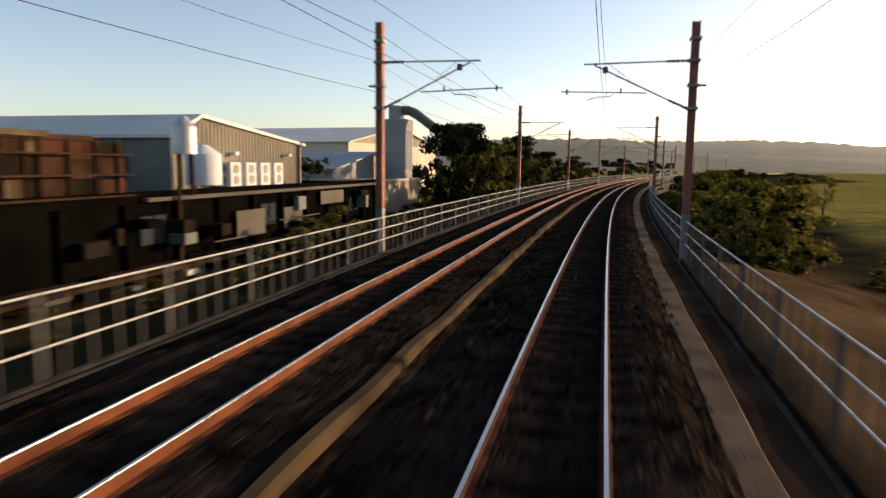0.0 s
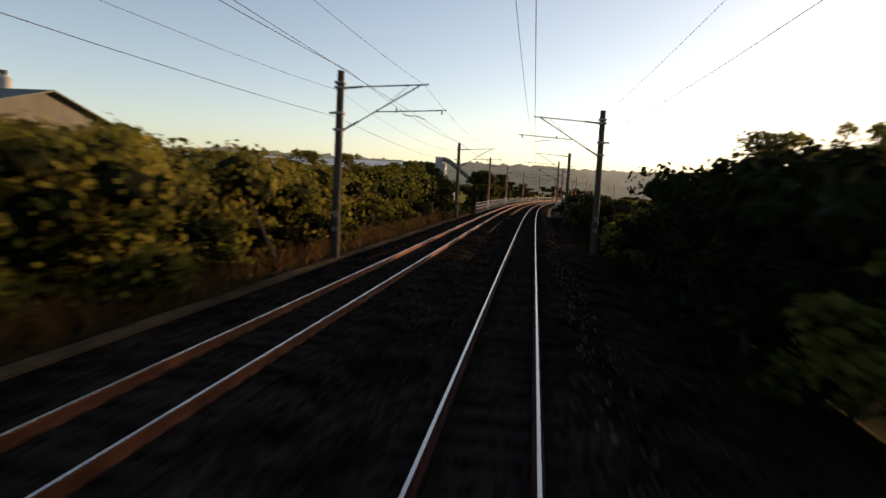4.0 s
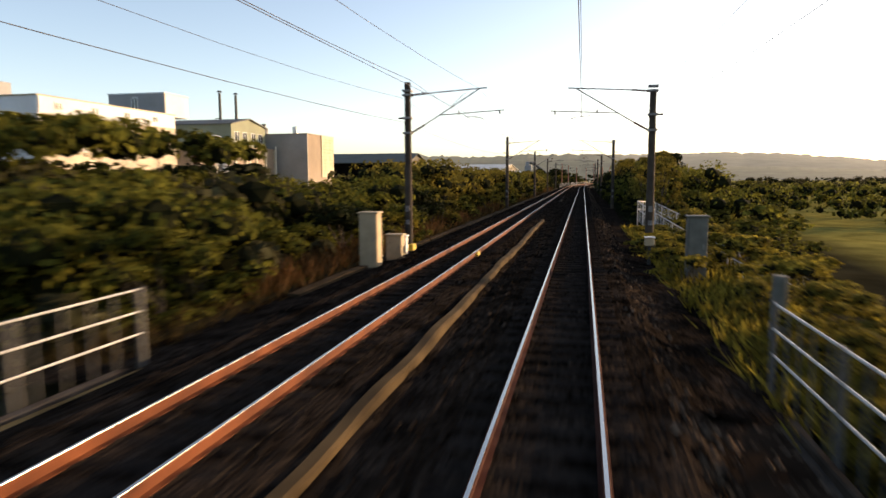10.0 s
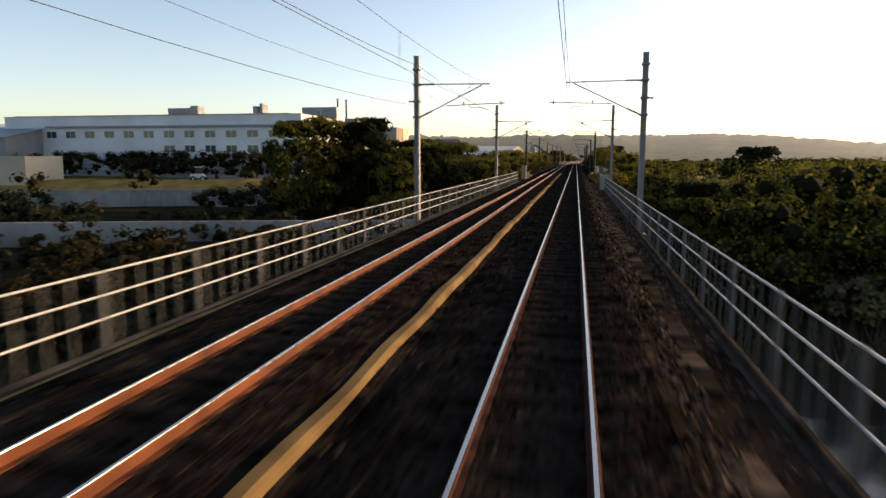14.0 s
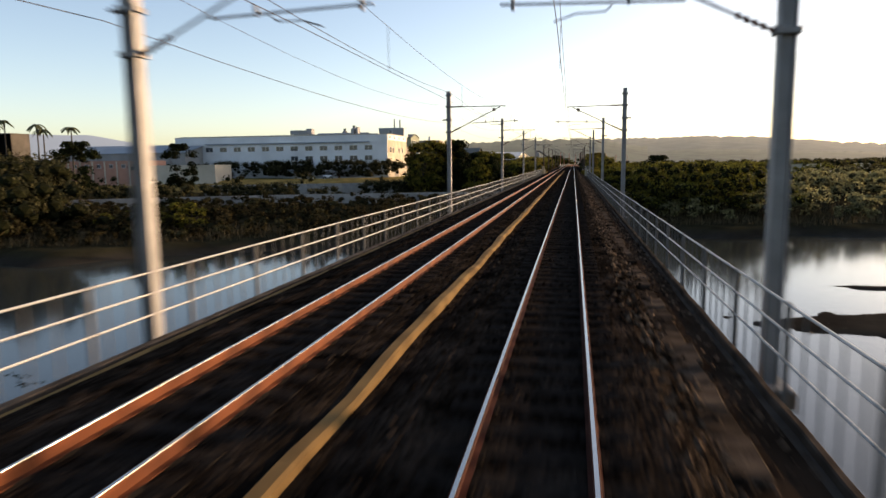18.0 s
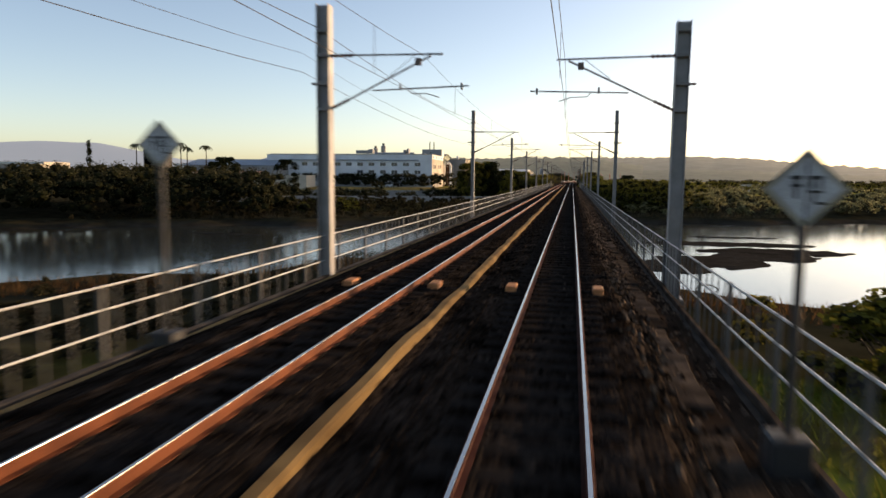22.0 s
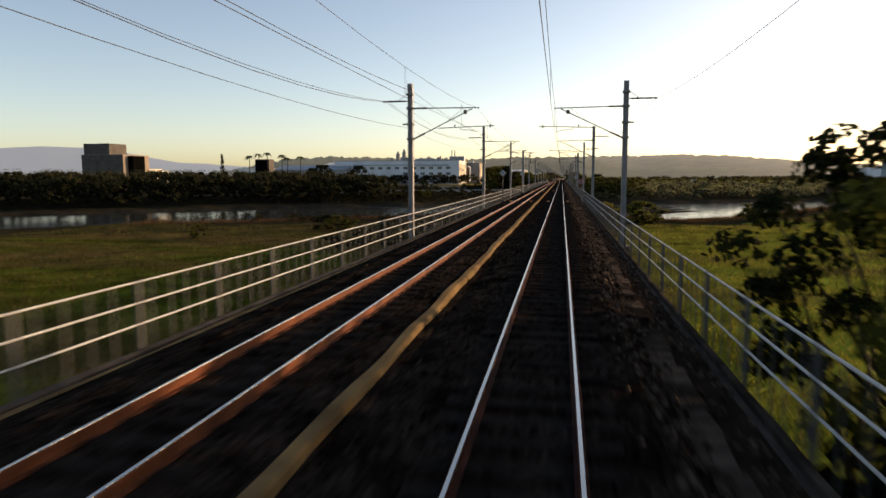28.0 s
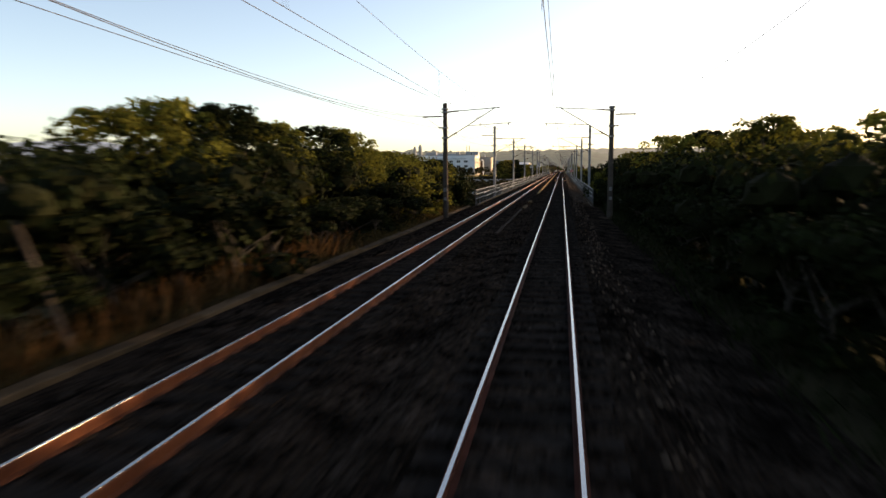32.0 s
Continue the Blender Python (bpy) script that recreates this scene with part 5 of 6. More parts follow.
# grass blades
def blades(name, n, place, height, leaf, label, seed, lean=.5, width=.10):
    r = np.random.default_rng(seed)
    s, u = place(r, n)
    a = np.interp(s, GRID, TURN)
    x, y = np.interp(s, GRID, LINE_X) + u * np.cos(a), np.interp(s, GRID, LINE_Y) - u * np.sin(a)
    z = ground_z(x, y) - .03
    t, h = r.uniform(0, 6.28, len(s)), r.uniform(.5, 1.4, len(s)) * height
    w = h * width
    c, k = np.stack([x, y, z], -1), np.stack([np.cos(t), np.sin(t), 0 * t], -1)
    tip = c + np.stack([r.normal(0, lean, len(s)) * h, r.normal(0, lean, len(s)) * h, h], -1)
    v = np.stack([c - k * w[:, None], c + k * w[:, None], tip], 1).reshape(-1, 3)
    return tagged(new(name, mesh_of(name, v.tolist(), np.arange(len(v)).reshape(-1, 3).tolist(), leaf)), label, "grass", kind="stuff")


def on_field_right(r, n):
    s, u = r.uniform(80, 217, n), 4.5 + 75 * r.uniform(0, 1, n) ** 1.5
    return s, u


def on_field_left(r, n):
    return r.uniform(75, 205, n), -9 - 85 * r.uniform(0, 1, n) ** 1.3


blades("meadow_grass", 90000, on_field_right, .42, GRASS, "yellow green meadow grass on the flood plain", 61)
blades("meadow_grass", 70000, on_field_left, .40, GRASS_DULL, "green and straw coloured meadow grass by the river", 62)
blades("verge_grass", 26000, lambda r, n: (np.where(r.uniform(0, 1, n) < .3, r.uniform(-12, 57, n), r.uniform(417, 614, n)), r.uniform(-10.6, -7.4, n)), .32, DRY, "dry brown grass along the foot of the shrubs", 63, .6, .07)
blades("verge_grass", 14000, lambda r, n: (np.where(r.uniform(0, 1, n) < .3, r.uniform(-12, 57, n), r.uniform(417, 614, n)), r.uniform(3.4, 5.4, n)), .30, LEAF_DARK, "short green weeds beside the ballast", 64, .6, .09)
blades("reeds", 9000, lambda r, n: ((lambda u: (np.interp(u, FAR_U, FAR_S) + r.uniform(1, 16, n), u))(r.uniform(-90, 60, n))), 1.1, REED, "pale dry reeds at the water's edge", 65, .25, .05)
blades("reeds", 9000, lambda r, n: ((lambda u: (np.interp(u, NEAR_U, NEAR_S) - r.uniform(1, 9, n), u))(r.uniform(-90, 80, n))), .8, RUSSET, "low russet reeds on the near bank", 66, .3, .06)

blades("weeds", 7000, lambda r, n: (r.uniform(404, 452, n), r.uniform(2.9, 6.2, n)), .36, LEAF_YELLOW, "sunlit yellow green weeds on the slope by the bridge end", 68, .6, .14)
blades("dry_brush", 6500, lambda r, n: (np.where(r.uniform(0, 1, n) < .5, r.uniform(424, 484, n), np.where(r.uniform(0, 1, n) < .25, r.uniform(5, 27, n), r.uniform(538, 600, n))), -8.9 + r.normal(0, .45, n)), .75, RUSSET, "rusty dry brush along the foot of the hedge", 67, .35, .05)
# clods on the mud bars and weeds afloat on the water
r = np.random.default_rng(77)
q = np.concatenate([np.stack([s0 + r.uniform(-1, 1, 170) * a, u0 + r.uniform(-1, 1, 170) * b], -1) for s0, u0, a, b in BARS_AT[:6]])
x, y = q[:, 1], np.interp(q[:, 0], GRID, LINE_Y)
z = ground_z(x, y)
keep = z > WATER - .05
pts = np.stack([x, y, z], -1)[keep]
dirs = np.array([(1, 0, 0), (0, 1, 0), (-1, 0, 0), (0, -1, 0), (0, 0, .4)], float)
v = (pts[:, None] + dirs[None] * r.uniform(.04, .12, (len(pts), 5, 1))).reshape(-1, 3)
f = (np.array([(0, 1, 4), (1, 2, 4), (2, 3, 4), (3, 0, 4)])[None] + 5 * np.arange(len(pts))[:, None, None]).reshape(-1, 3)
MUD = mat("wet_mud", (0.014, 0.012, 0.010), 0.6, spec=0.2, vary=0.4, scale=1, fine=12, bump=0.3, island=0.5)
tagged(new("mud_clods", mesh_of("mud_clods", v.tolist(), f.tolist(), MUD)), "dark wet clods and stones on the mud bars", "mud", kind="stuff")
c = np.stack([r.uniform(-62, -12, 900), r.uniform(244, 286, 900), np.full(900, WATER + .03)], -1)
c = c[np.abs(c[:, 1] - (262 - (c[:, 0] + 34) * .25)) < r.exponential(7.0, 900)]
c = np.concatenate([c, np.stack([r.normal(-28.5, 2.4, 260), r.normal(266, 6.0, 260), np.full(260, WATER + .03)], -1)])
v, f = leaves(c, np.full((len(c), 3), (.5, .3, .015)), 9, .3, r, .4)
v[:, 2] = WATER + .02 + (v[:, 2] - WATER) * .25
tagged(new("water_weeds", mesh_of("water_weeds", v.tolist(), f.tolist(), LEAF_DARK)), "dark weeds and debris afloat on the river", "weeds", kind="stuff")
snag = part("driftwood_branch", bend([(0, 0, -.4), (.3, .2, .12), (.9, .5, .4), (1.7, .7, .45), (2.3, .6, .2), (2.6, .5, -.1)], .06), BARK)
snag.matrix_basis = spot(251.5, 12.6, WATER)
tagged(snag, "bent dead branch standing in the shallow water", "branch")

for model, m in PENDING:
    model.matrix_basis = m

# ---- buildings across the plain ----
WALL_WHITE = mat("white_wall", (0.58, 0.60, 0.62), 0.8, vary=0.12, scale=0.15, fine=2, bump=0.05)
HALL_SHEET = mat("weathered_beige_sheet", (0.22, 0.195, 0.15), 0.8, vary=0.25, scale=0.3, fine=3, bump=0.05)
WALL_CREAM = mat("cream_wall", (0.50, 0.44, 0.35), 0.85, vary=0.12, scale=0.2, fine=2, bump=0.05)
WALL_TAN = mat("tan_wall", (0.24, 0.19, 0.145), 0.85, vary=0.15, scale=0.2, fine=2, bump=0.05)
WALL_PINK = mat("brick_pink_wall", (0.42, 0.22, 0.16), 0.85, vary=0.15, scale=0.3, fine=3, bump=0.05)
WALL_GREEN = mat("green_metal_wall", (0.16, 0.18, 0.12), 0.7, vary=0.12, scale=0.3, fine=3, bump=0.05)
WALL_GREY = mat("grey_wall", (0.25, 0.25, 0.25), 0.85, vary=0.15, scale=0.2, fine=2, bump=0.05)
# Near-black, so that the workshop walls carry their shade in the colour.
WALL_NEAR_BLACK = mat("near_black_plaster", (0.0035, 0.0032, 0.0028), 0.95, spec=0.0, vary=0.4, scale=0.5, fine=6, bump=0.2)
ROOF_BLUE = mat("blue_grey_sheet_roof", (0.20, 0.24, 0.28), 0.55, 0.2, vary=0.12, scale=0.2, fine=3, bump=0.05)
ROOF_DARK = mat("dark_sheet_roof", (0.08, 0.085, 0.08), 0.7, vary=0.2, scale=0.3, fine=3, bump=0.05)
ROOF_PALE = mat("pale_sheet_roof", (0.55, 0.54, 0.50), 0.6, 0.1, vary=0.12, scale=0.2, fine=3, bump=0.05)
GLASSY = mat("window_glass", (0.03, 0.04, 0.05), 0.12, vary=0.1, bump=0, spec=0.6)
WALL_STAIN = mat("stained_concrete", (0.075, 0.066, 0.056), 0.9, vary=0.3, scale=0.3, fine=4, bump=0.1)
# Shaded copy of the hall's beige sheet, for the wall turned from the sun.
WALL_SHADED = mat("shaded_sheet", (0.13, 0.145, 0.125), 0.85, vary=0.25, scale=0.3, fine=4, bump=0.05)
DARK_BOARDS = mat("dark_boards", (0.016, 0.012, 0.009), 0.95, spec=0.0, vary=0.5, scale=1.0, fine=9, bump=0.2)
RUSTY = mat("rusty_sheet", (0.045, 0.024, 0.015), 0.9, spec=0.05, vary=0.45, scale=0.8, fine=8, bump=0.2)
TANK = mat("steel_tank", (0.5, 0.5, 0.48), 0.4, 0.6, vary=0.15, scale=1, fine=20, bump=0.05)


def window(b, x, y, z, w, h, face, frame_mat=None):
    """A framed window on the wall that faces -y ('y') or +x ('x')."""
    fm = frame_mat or WALL_WHITE
    if face == "y":
        f = part("window", box(x - w / 2 - .1, y - .06, z - .1, x + w / 2 + .1, y + .05, z + h + .1), fm, b)
        part("pane", box(x - w / 2, y - .09, z, x + w / 2, y - .062, z + h), GLASSY, f)
        part("bar", box(x - .04, y - .12, z, x + .04, y - .092, z + h), fm, f)
    else:
        f = part("window", box(x - .05, y - w / 2 - .1, z - .1, x + .06, y + w / 2 + .1, z + h + .1), fm, b)
        part("pane", box(x + .062, y - w / 2, z, x + .09, y + w / 2, z + h), GLASSY, f)
        part("bar", box(x + .092, y - .04, z, x + .12, y + .04, z + h), fm, f)


def corrugate(x, y0, y1, z0, z1f, m, b, name="sheet_rib", step=.45):
    """Upright ribs on a wall that faces +x; z1f gives the height of the top at y."""
    y = y0 + step / 2
    while y < y1:
        part(name, box(x + .002, y - step * .22, z0, x + .06, y + step * .22, z1f(y)), m, b)
        y += step


def house(name, s, u, w, d, z0, z1, front, side, roof, label, cat="building", flat=True, group="factory buildings"):
    """A block whose near right corner stands at (s, u): it reaches w to the left and d away. Its roof is flat, or a gable whose end faces +x."""
    b = thing(name, spot(s, u, 0), label, cat, group)
    part("front_wall", box(-w, 0, z0, 0, .3, z1), front, b)
    part("side_wall", box(-.3, .3, z0, 0, d, z1), side, b)
    part("back_wall", box(-w, d - .3, z0, -.3, d, z1), front, b)
    part("far_wall", box(-w, .3, z0, -w + .3, d - .3, z1), side, b)
    if flat:
        part("roof", box(-w + .3, .3, z1 - .5, -.3, d - .3, z1 - .3), roof, b)
        bm = box(-w - .1, -.1, z1, .1, .35, z1 + .18)
        box(-.35, .35, z1, .1, d + .1, z1 + .18, bm=bm)
        part("parapet_cap", bm, side, b)
    return b


def gable(b, w, d, z1, ridge, roof, end, over=.6, mid=None):
    """A pitched roof over a house of that size; the ridge runs along x, the gable faces +x."""
    mid = mid or d / 2
    for y0, y1 in ((-over, mid), (d + over, mid)):
        e = z1 - (ridge - z1) * over / max(mid, d - mid)
        bm = bmesh.new()
        vs = [bm.verts.new(v) for v in ((-w - over, y0, e), (over, y0, e), (over, y1, ridge), (-w - over, y1, ridge), (-w - over, y0, e + .18), (over, y0, e + .18), (over, y1, ridge + .18), (-w - over, y1, ridge + .18))]
        for f in ((0, 1, 2, 3), (7, 6, 5, 4), (0, 4, 5, 1), (1, 5, 6, 2), (2, 6, 7, 3), (3, 7, 4, 0)):
            bm.faces.new([vs[i] for i in f])
        bmesh.ops.recalc_face_normals(bm, faces=bm.faces)
        part("roof_slope", bm, roof, b)
    bm = bmesh.new()
    vs = [bm.verts.new(v) for v in ((-.25, .0, z1), (-.25, d, z1), (-.25, mid, ridge), (0, .0, z1), (0, d, z1), (0, mid, ridge))]
    for f in ((0, 2, 1), (3, 4, 5), (0, 3, 5, 2), (1, 2, 5, 4), (0, 1, 4, 3)):
        bm.faces.new([vs[i] for i in f])
    bmesh.ops.recalc_face_normals(bm, faces=bm.faces)
    part("gable_end", bm, end, b)


# long white factory beyond the river
WALL_BEIGE = mat("beige_plaster", (0.40, 0.345, 0.265), 0.85, vary=0.25, scale=0.2, fine=2, bump=0.06)
f = house("factory", 473, -60.5, 78, 26, -3, 12.2, WALL_WHITE, WALL_BEIGE, ROOF_BLUE, "long white two-storey factory with rows of dark windows")
part("eave_band", box(-66, -.7, 9.6, -6, 0, 10.0), ROOF_BLUE, f, "blue grey canopy along the wall")
part("upper_storey", box(-78, 3, 12.2, -4, 20, 12.7), ROOF_BLUE, f, "set-back roof storey")
for i in range(13):
    window(f, -6.5 - 5.3 * i, 0, 7.2, 2.6, 1.5, "y")
for i in range(6):
    window(f, -6.5 - 5.3 * i, 0, 3.8, 2.6, 1.5, "y")
part("white_band", box(.005, 0.1, 10.3, .12, 25.8, 12.2), WALL_WHITE, f, "bright white parapet band")
for y in (3, 9, 15, 21):
    window(f, .12, y, 10.9, 1.0, .7, "x")
for y in (4, 7.5, 15, 19.5):
    window(f, 0, y, 6.2, 1.3, 1.7, "x")
for x, w2, h2 in ((-34, 6, 1.4), (-30, 2, 1.9), (-14, 1.2, 1.6), (-12.5, .7, 2.2)):
    part("roof_plant", box(x - w2 / 2, 6, 13.0, x + w2 / 2, 9, 13.0 + h2, .08), WALL_GREY, f, "grey machinery on the roof")
hut = house("roof_house", 497.5, -61, 9.5, 6, 12.1, 15.4, WALL_GREY, WALL_WHITE, ROOF_PALE, "white stair house on the factory roof")
window(hut, -5, 0, 12.6, .9, 2.2, "y")
part("round_tank", rod((-34, 2, 13.1), (-14, 2, 13.1), 1.1, n=16), WALL_GREY, hut, "long round duct on the roof")
# white bent ducts
for k in range(3):
    m, words = ((RUSTY, "brown rusty"), (RUSTY, "brown stained"), (WALL_WHITE, "thick white"))[k]
    d = thing("exhaust_duct", spot(503.0 + 4.0 * k, -59.5, 0), words + " bent exhaust duct on the factory wall", "duct", "exhaust ducts")
    wide = (.55, .6, .95)[k]
    part("riser", rod((0, 0, -3), (0, 0, (8.7, 8.7, 7.7)[k]), wide, n=16), m, d)
    for z in (1.5, 4.8, 7.5):
        part("flange", rod((0, 0, z), (0, 0, z + .15), wide + .1, n=16), WALL_GREY, d)
    if k == 2:
        part("elbow", bend([(0, 0, 7.6), (0, -.2, 8.3), (0, -.8, 8.85), (0, -1.7, 9.0), (0, -3.0, 9.0)], .9, 16), WALL_WHITE, d)
        part("header", rod((0, -2.9, 9.0), (0, -8.8, 8.9), .55, n=16), WALL_GREY, d, "long grey duct joining the risers")
low = house("workshop", 507, -63, 20, 44, -3, 8.6, WALL_TAN, WALL_TAN, ROOF_PALE, "low pinkish tan workshop with wall pipes")
for y in range(2, 44, 4):
    part("pilaster", box(.0, y - .25, -3, .3, y + .25, 8.4), WALL_CREAM, low)
for y in (7, 19, 30):
    part("pipe", rod((.4, y, -3), (.4, y, 9.4), .16), TANK, low)
g = house("green_hall", 522.8, -64.5, 16, 13.6, 8.5, 13.0, WALL_GREEN, WALL_GREEN, ROOF_DARK, "grey green sheet metal hall with a dark roof", flat=False)
gable(g, 16, 13.6, 13.0, 14.3, ROOF_DARK, WALL_GREEN, .4)
for y in (2, 5, 8.4, 11.4):
    window(g, 0, y, 9.9, 1.5, 1.7, "x")
for ds, du in ((0, 0), (4.2, 4.6)):
    c = thing("chimney", spot(538 + ds, -75.5 + du * .3, 0), "thin dark steel chimney with a cap", "chimney", "chimneys")
    part("stack", rod((0, 0, 8), (0, 0, 20.8), .32, .28, 12), ROOF_DARK, c)
    part("cap", rod((0, 0, 21.0), (0, 0, 21.3), .6, .3, 12), ROOF_DARK, c)
    part("bracket", box(-1.2, -.05, 15.4, 0, .05, 15.6), ROOF_DARK, c)
PANEL = mat("ivory_sheet", (0.42, 0.37, 0.26), 0.7, vary=0.15, scale=0.6, fine=4, bump=0.05)
t = house("tan_block", 538.2, -56.0, 13, 14.6, -3, 11.9, WALL_GREY, WALL_TAN, ROOF_PALE, "square tan block with a grey front and a white side panel")
for k in range(12):
    part("panel_strip", box(.005, 7.4, 3 + .76 * k, .2 if k % 3 else .16, 14.4, 3.72 + .76 * k), PANEL, t, "ivory wall strip")
part("roof_vent", box(-6, 6, 12, -5, 7, 14, .1), TANK, t)
# gable warehouse
WALL_OCHRE = mat("tan_grey_sheet", (0.075, 0.066, 0.052), 0.85, vary=0.2, scale=0.3, fine=3, bump=0.05)
ROOF_GREEN = mat("weathered_green_roof", (0.050, 0.062, 0.055), 0.7, 0.1, vary=0.2, scale=0.3, fine=3, bump=0.05)
wh = house("warehouse", 580.5, -46, 38, 20, -3, 7.0, WALL_NEAR_BLACK, WALL_OCHRE, ROOF_GREEN, "long warehouse with a dark green grey roof and tan gable end", flat=False)
gable(wh, 38, 20, 7.0, 9.6, ROOF_GREEN, WALL_OCHRE, .8)
for y in (4, 8, 12, 16):
    window(wh, 0, y, 3.4, 1.8, 1.6, "x")
for k, (ds, du, top) in enumerate(((0, 0, 26.5), (5, 4.3, 28.8), (-3, -5, 20.5))):
    c = thing("silo", spot(684 + ds, -158 + du, 0), "tall blue grey cylindrical silo with a domed cap", "silo", "silos")
    part("drum", rod((0, 0, -3), (0, 0, top - 2.2), 1.9 if k < 2 else 1.4, n=20), WALL_GREY, c)
    part("neck", rod((0, 0, top - 2.2), (0, 0, top - 1.2), 1.9 if k < 2 else 1.4, .7, 20), WALL_GREY, c)
    part("cap", rod((0, 0, top - 1.2), (0, 0, top), .8, 1.1, 16), ROOF_DARK, c)
house("silo_house", 688, -154, 7, 8, -3, 20, WALL_WHITE, WALL_WHITE, ROOF_PALE, "white block between the silos")

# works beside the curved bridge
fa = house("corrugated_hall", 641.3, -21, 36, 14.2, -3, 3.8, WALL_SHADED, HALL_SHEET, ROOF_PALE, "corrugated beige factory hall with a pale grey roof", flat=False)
gable(fa, 36, 14.2, 3.8, 4.95, ROOF_PALE, HALL_SHEET, .25, 2.4)
corrugate(0, 0, 14.2, -3, lambda y: 3.8 + 1.1 * (y / 2.4 if y < 2.4 else (14.2 - y) / 11.8), HALL_SHEET, fa, step=.36)
for x in (-3.5, -7.5, -12.0):
    window(fa, x, 0, 1.7, 1.6, 1.1, "y", WALL_STAIN)
for y in (5.2, 11.6):
    part("wall_lamp", box(.06, y - .2, 3.0, .55, y + .2, 3.2, .03), WALL_WHITE, fa, "small white wall lamp")
part("rain_pipe", rod((.14, 13.6, -3), (.14, 13.6, 3.7), .07, n=8), WALL_STAIN, fa)
lo = house("old_workshop", 617.0, -16.5, 24, 44, -6.5, 1.25, WALL_NEAR_BLACK, WALL_NEAR_BLACK, RUSTY, "old workshop, walls painted in near-black shade, with a rusty flat roof")
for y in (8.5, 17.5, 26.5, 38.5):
    window(lo, 0, y, -.6, 1.5, 1.1, "x", WALL_NEAR_BLACK)
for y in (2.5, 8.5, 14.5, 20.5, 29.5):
    window(lo, 0, y, -3.6, 1.6, 1.4, "x", WALL_NEAR_BLACK)
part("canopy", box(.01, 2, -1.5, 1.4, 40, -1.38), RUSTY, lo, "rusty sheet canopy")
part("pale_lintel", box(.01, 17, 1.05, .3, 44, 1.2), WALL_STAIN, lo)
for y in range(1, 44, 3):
    part("pilaster", box(.01, y - .2, -6.5, .22, y + .2, .99), WALL_NEAR_BLACK, lo)
for y, z in ((4.2, -.6), (5.6, -.5), (7.0, -.55), (19, -2.6), (9.5, .1)):
    part("white_box", box(.25, y - .4, z, .7, y + .4, z + .8, .03), WALL_WHITE, lo, "small white wall unit")
part("drain_pipe", rod((.45, 18.6, -6.5), (.45, 18.6, 1.6), .09, n=8), RUSTY, lo)
part("wall_pipe", rod((.35, 0, -2.0), (.35, 40, -2.1), .07, n=8), RUSTY, lo)
r = random.Random(31)
for k in range(34):
    y, z, w2 = r.uniform(.6, 40), r.uniform(-3.4, .5), r.uniform(.25, 1.3)
    part(("crate", "duct_box", "board", "shelf")[k % 4], box(.23, y - w2 / 2, z, .35 + r.uniform(.05, .75), y + w2 / 2, z + r.uniform(.15, .9), .02), (DARK_BOARDS, WALL_NEAR_BLACK, DARK_BOARDS, WALL_SHADED)[k % 4], lo)
# boarded and rusty upper storey: sheets of many ages between beams, near-black ones painted as open bays
SHEETS = [mat("sheet_%s" % n, c, 0.9, spec=0.03, vary=0.5, scale=1.1, fine=9, bump=0.2) for n, c in (("tan", (0.10, 0.075, 0.048)), ("brown", (0.040, 0.022, 0.013)), ("dark", (0.010, 0.008, 0.006)), ("red", (0.060, 0.022, 0.014)))]
y = .4
while y < 16.3:
    w2 = r.uniform(.5, 1.3)
    for z0, z1 in ((1.32, 2.05), (2.12, 2.75), (2.82, 3.25)):
        m = r.choice(SHEETS + [SHEETS[2]])
        part("wall_sheet", box(-.32 + r.uniform(-.06, .06), y, z0, -.22, min(y + w2 - .04, 16.4), z1 - r.uniform(0, .12), .01), m, lo)
    part("stud", box(-.2, y - .06, 1.28, -.1, y + .03, 3.35), SHEETS[1], lo)
    y += w2
for z in (1.3, 2.06, 2.77):
    part("beam", box(-.2, .3, z, .12, 16.5, z + .07), SHEETS[1], lo, "rusty beam")
part("fascia", box(-.3, .3, 3.3, .25, 12.6, 3.48), SHEETS[0], lo, "faded tan roof edge")
for k in range(5):
    part("prop", rod((.1, 1.2 + 3.4 * k, 1.3), (.1, 1.2 + 3.4 * k, 3.3), .045, n=6), SHEETS[1], lo)
for y, z, w2 in ((7.0, -.1, 3.2), (21.0, -.9, 4.5), (9.0, -2.9, 6.0), (27, -.4, 5.0)):
    part("pale_pipe", rod((.45, y, z), (.45, y + w2, z), .035, n=6), WALL_STAIN, lo, "pale pipe along the wall")
for y, z, w2, h2 in ((24.5, -.9, 2.6, 1.2), (29.0, -1.1, 2.2, 1.3), (13.0, -3.2, 1.8, 1.8), (34.5, .1, 3.6, .8)):
    part("plaster_patch", box(.225, y - w2 / 2, z, .26, y + w2 / 2, z + h2), WALL_STAIN, lo, "paler patch of bare plaster")
house("rusty_shed", 618.5, -18.2, 12, 14.9, 1.2, 3.3, RUSTY, RUSTY, RUSTY, "rusty sheet metal shed on the workshop roof")
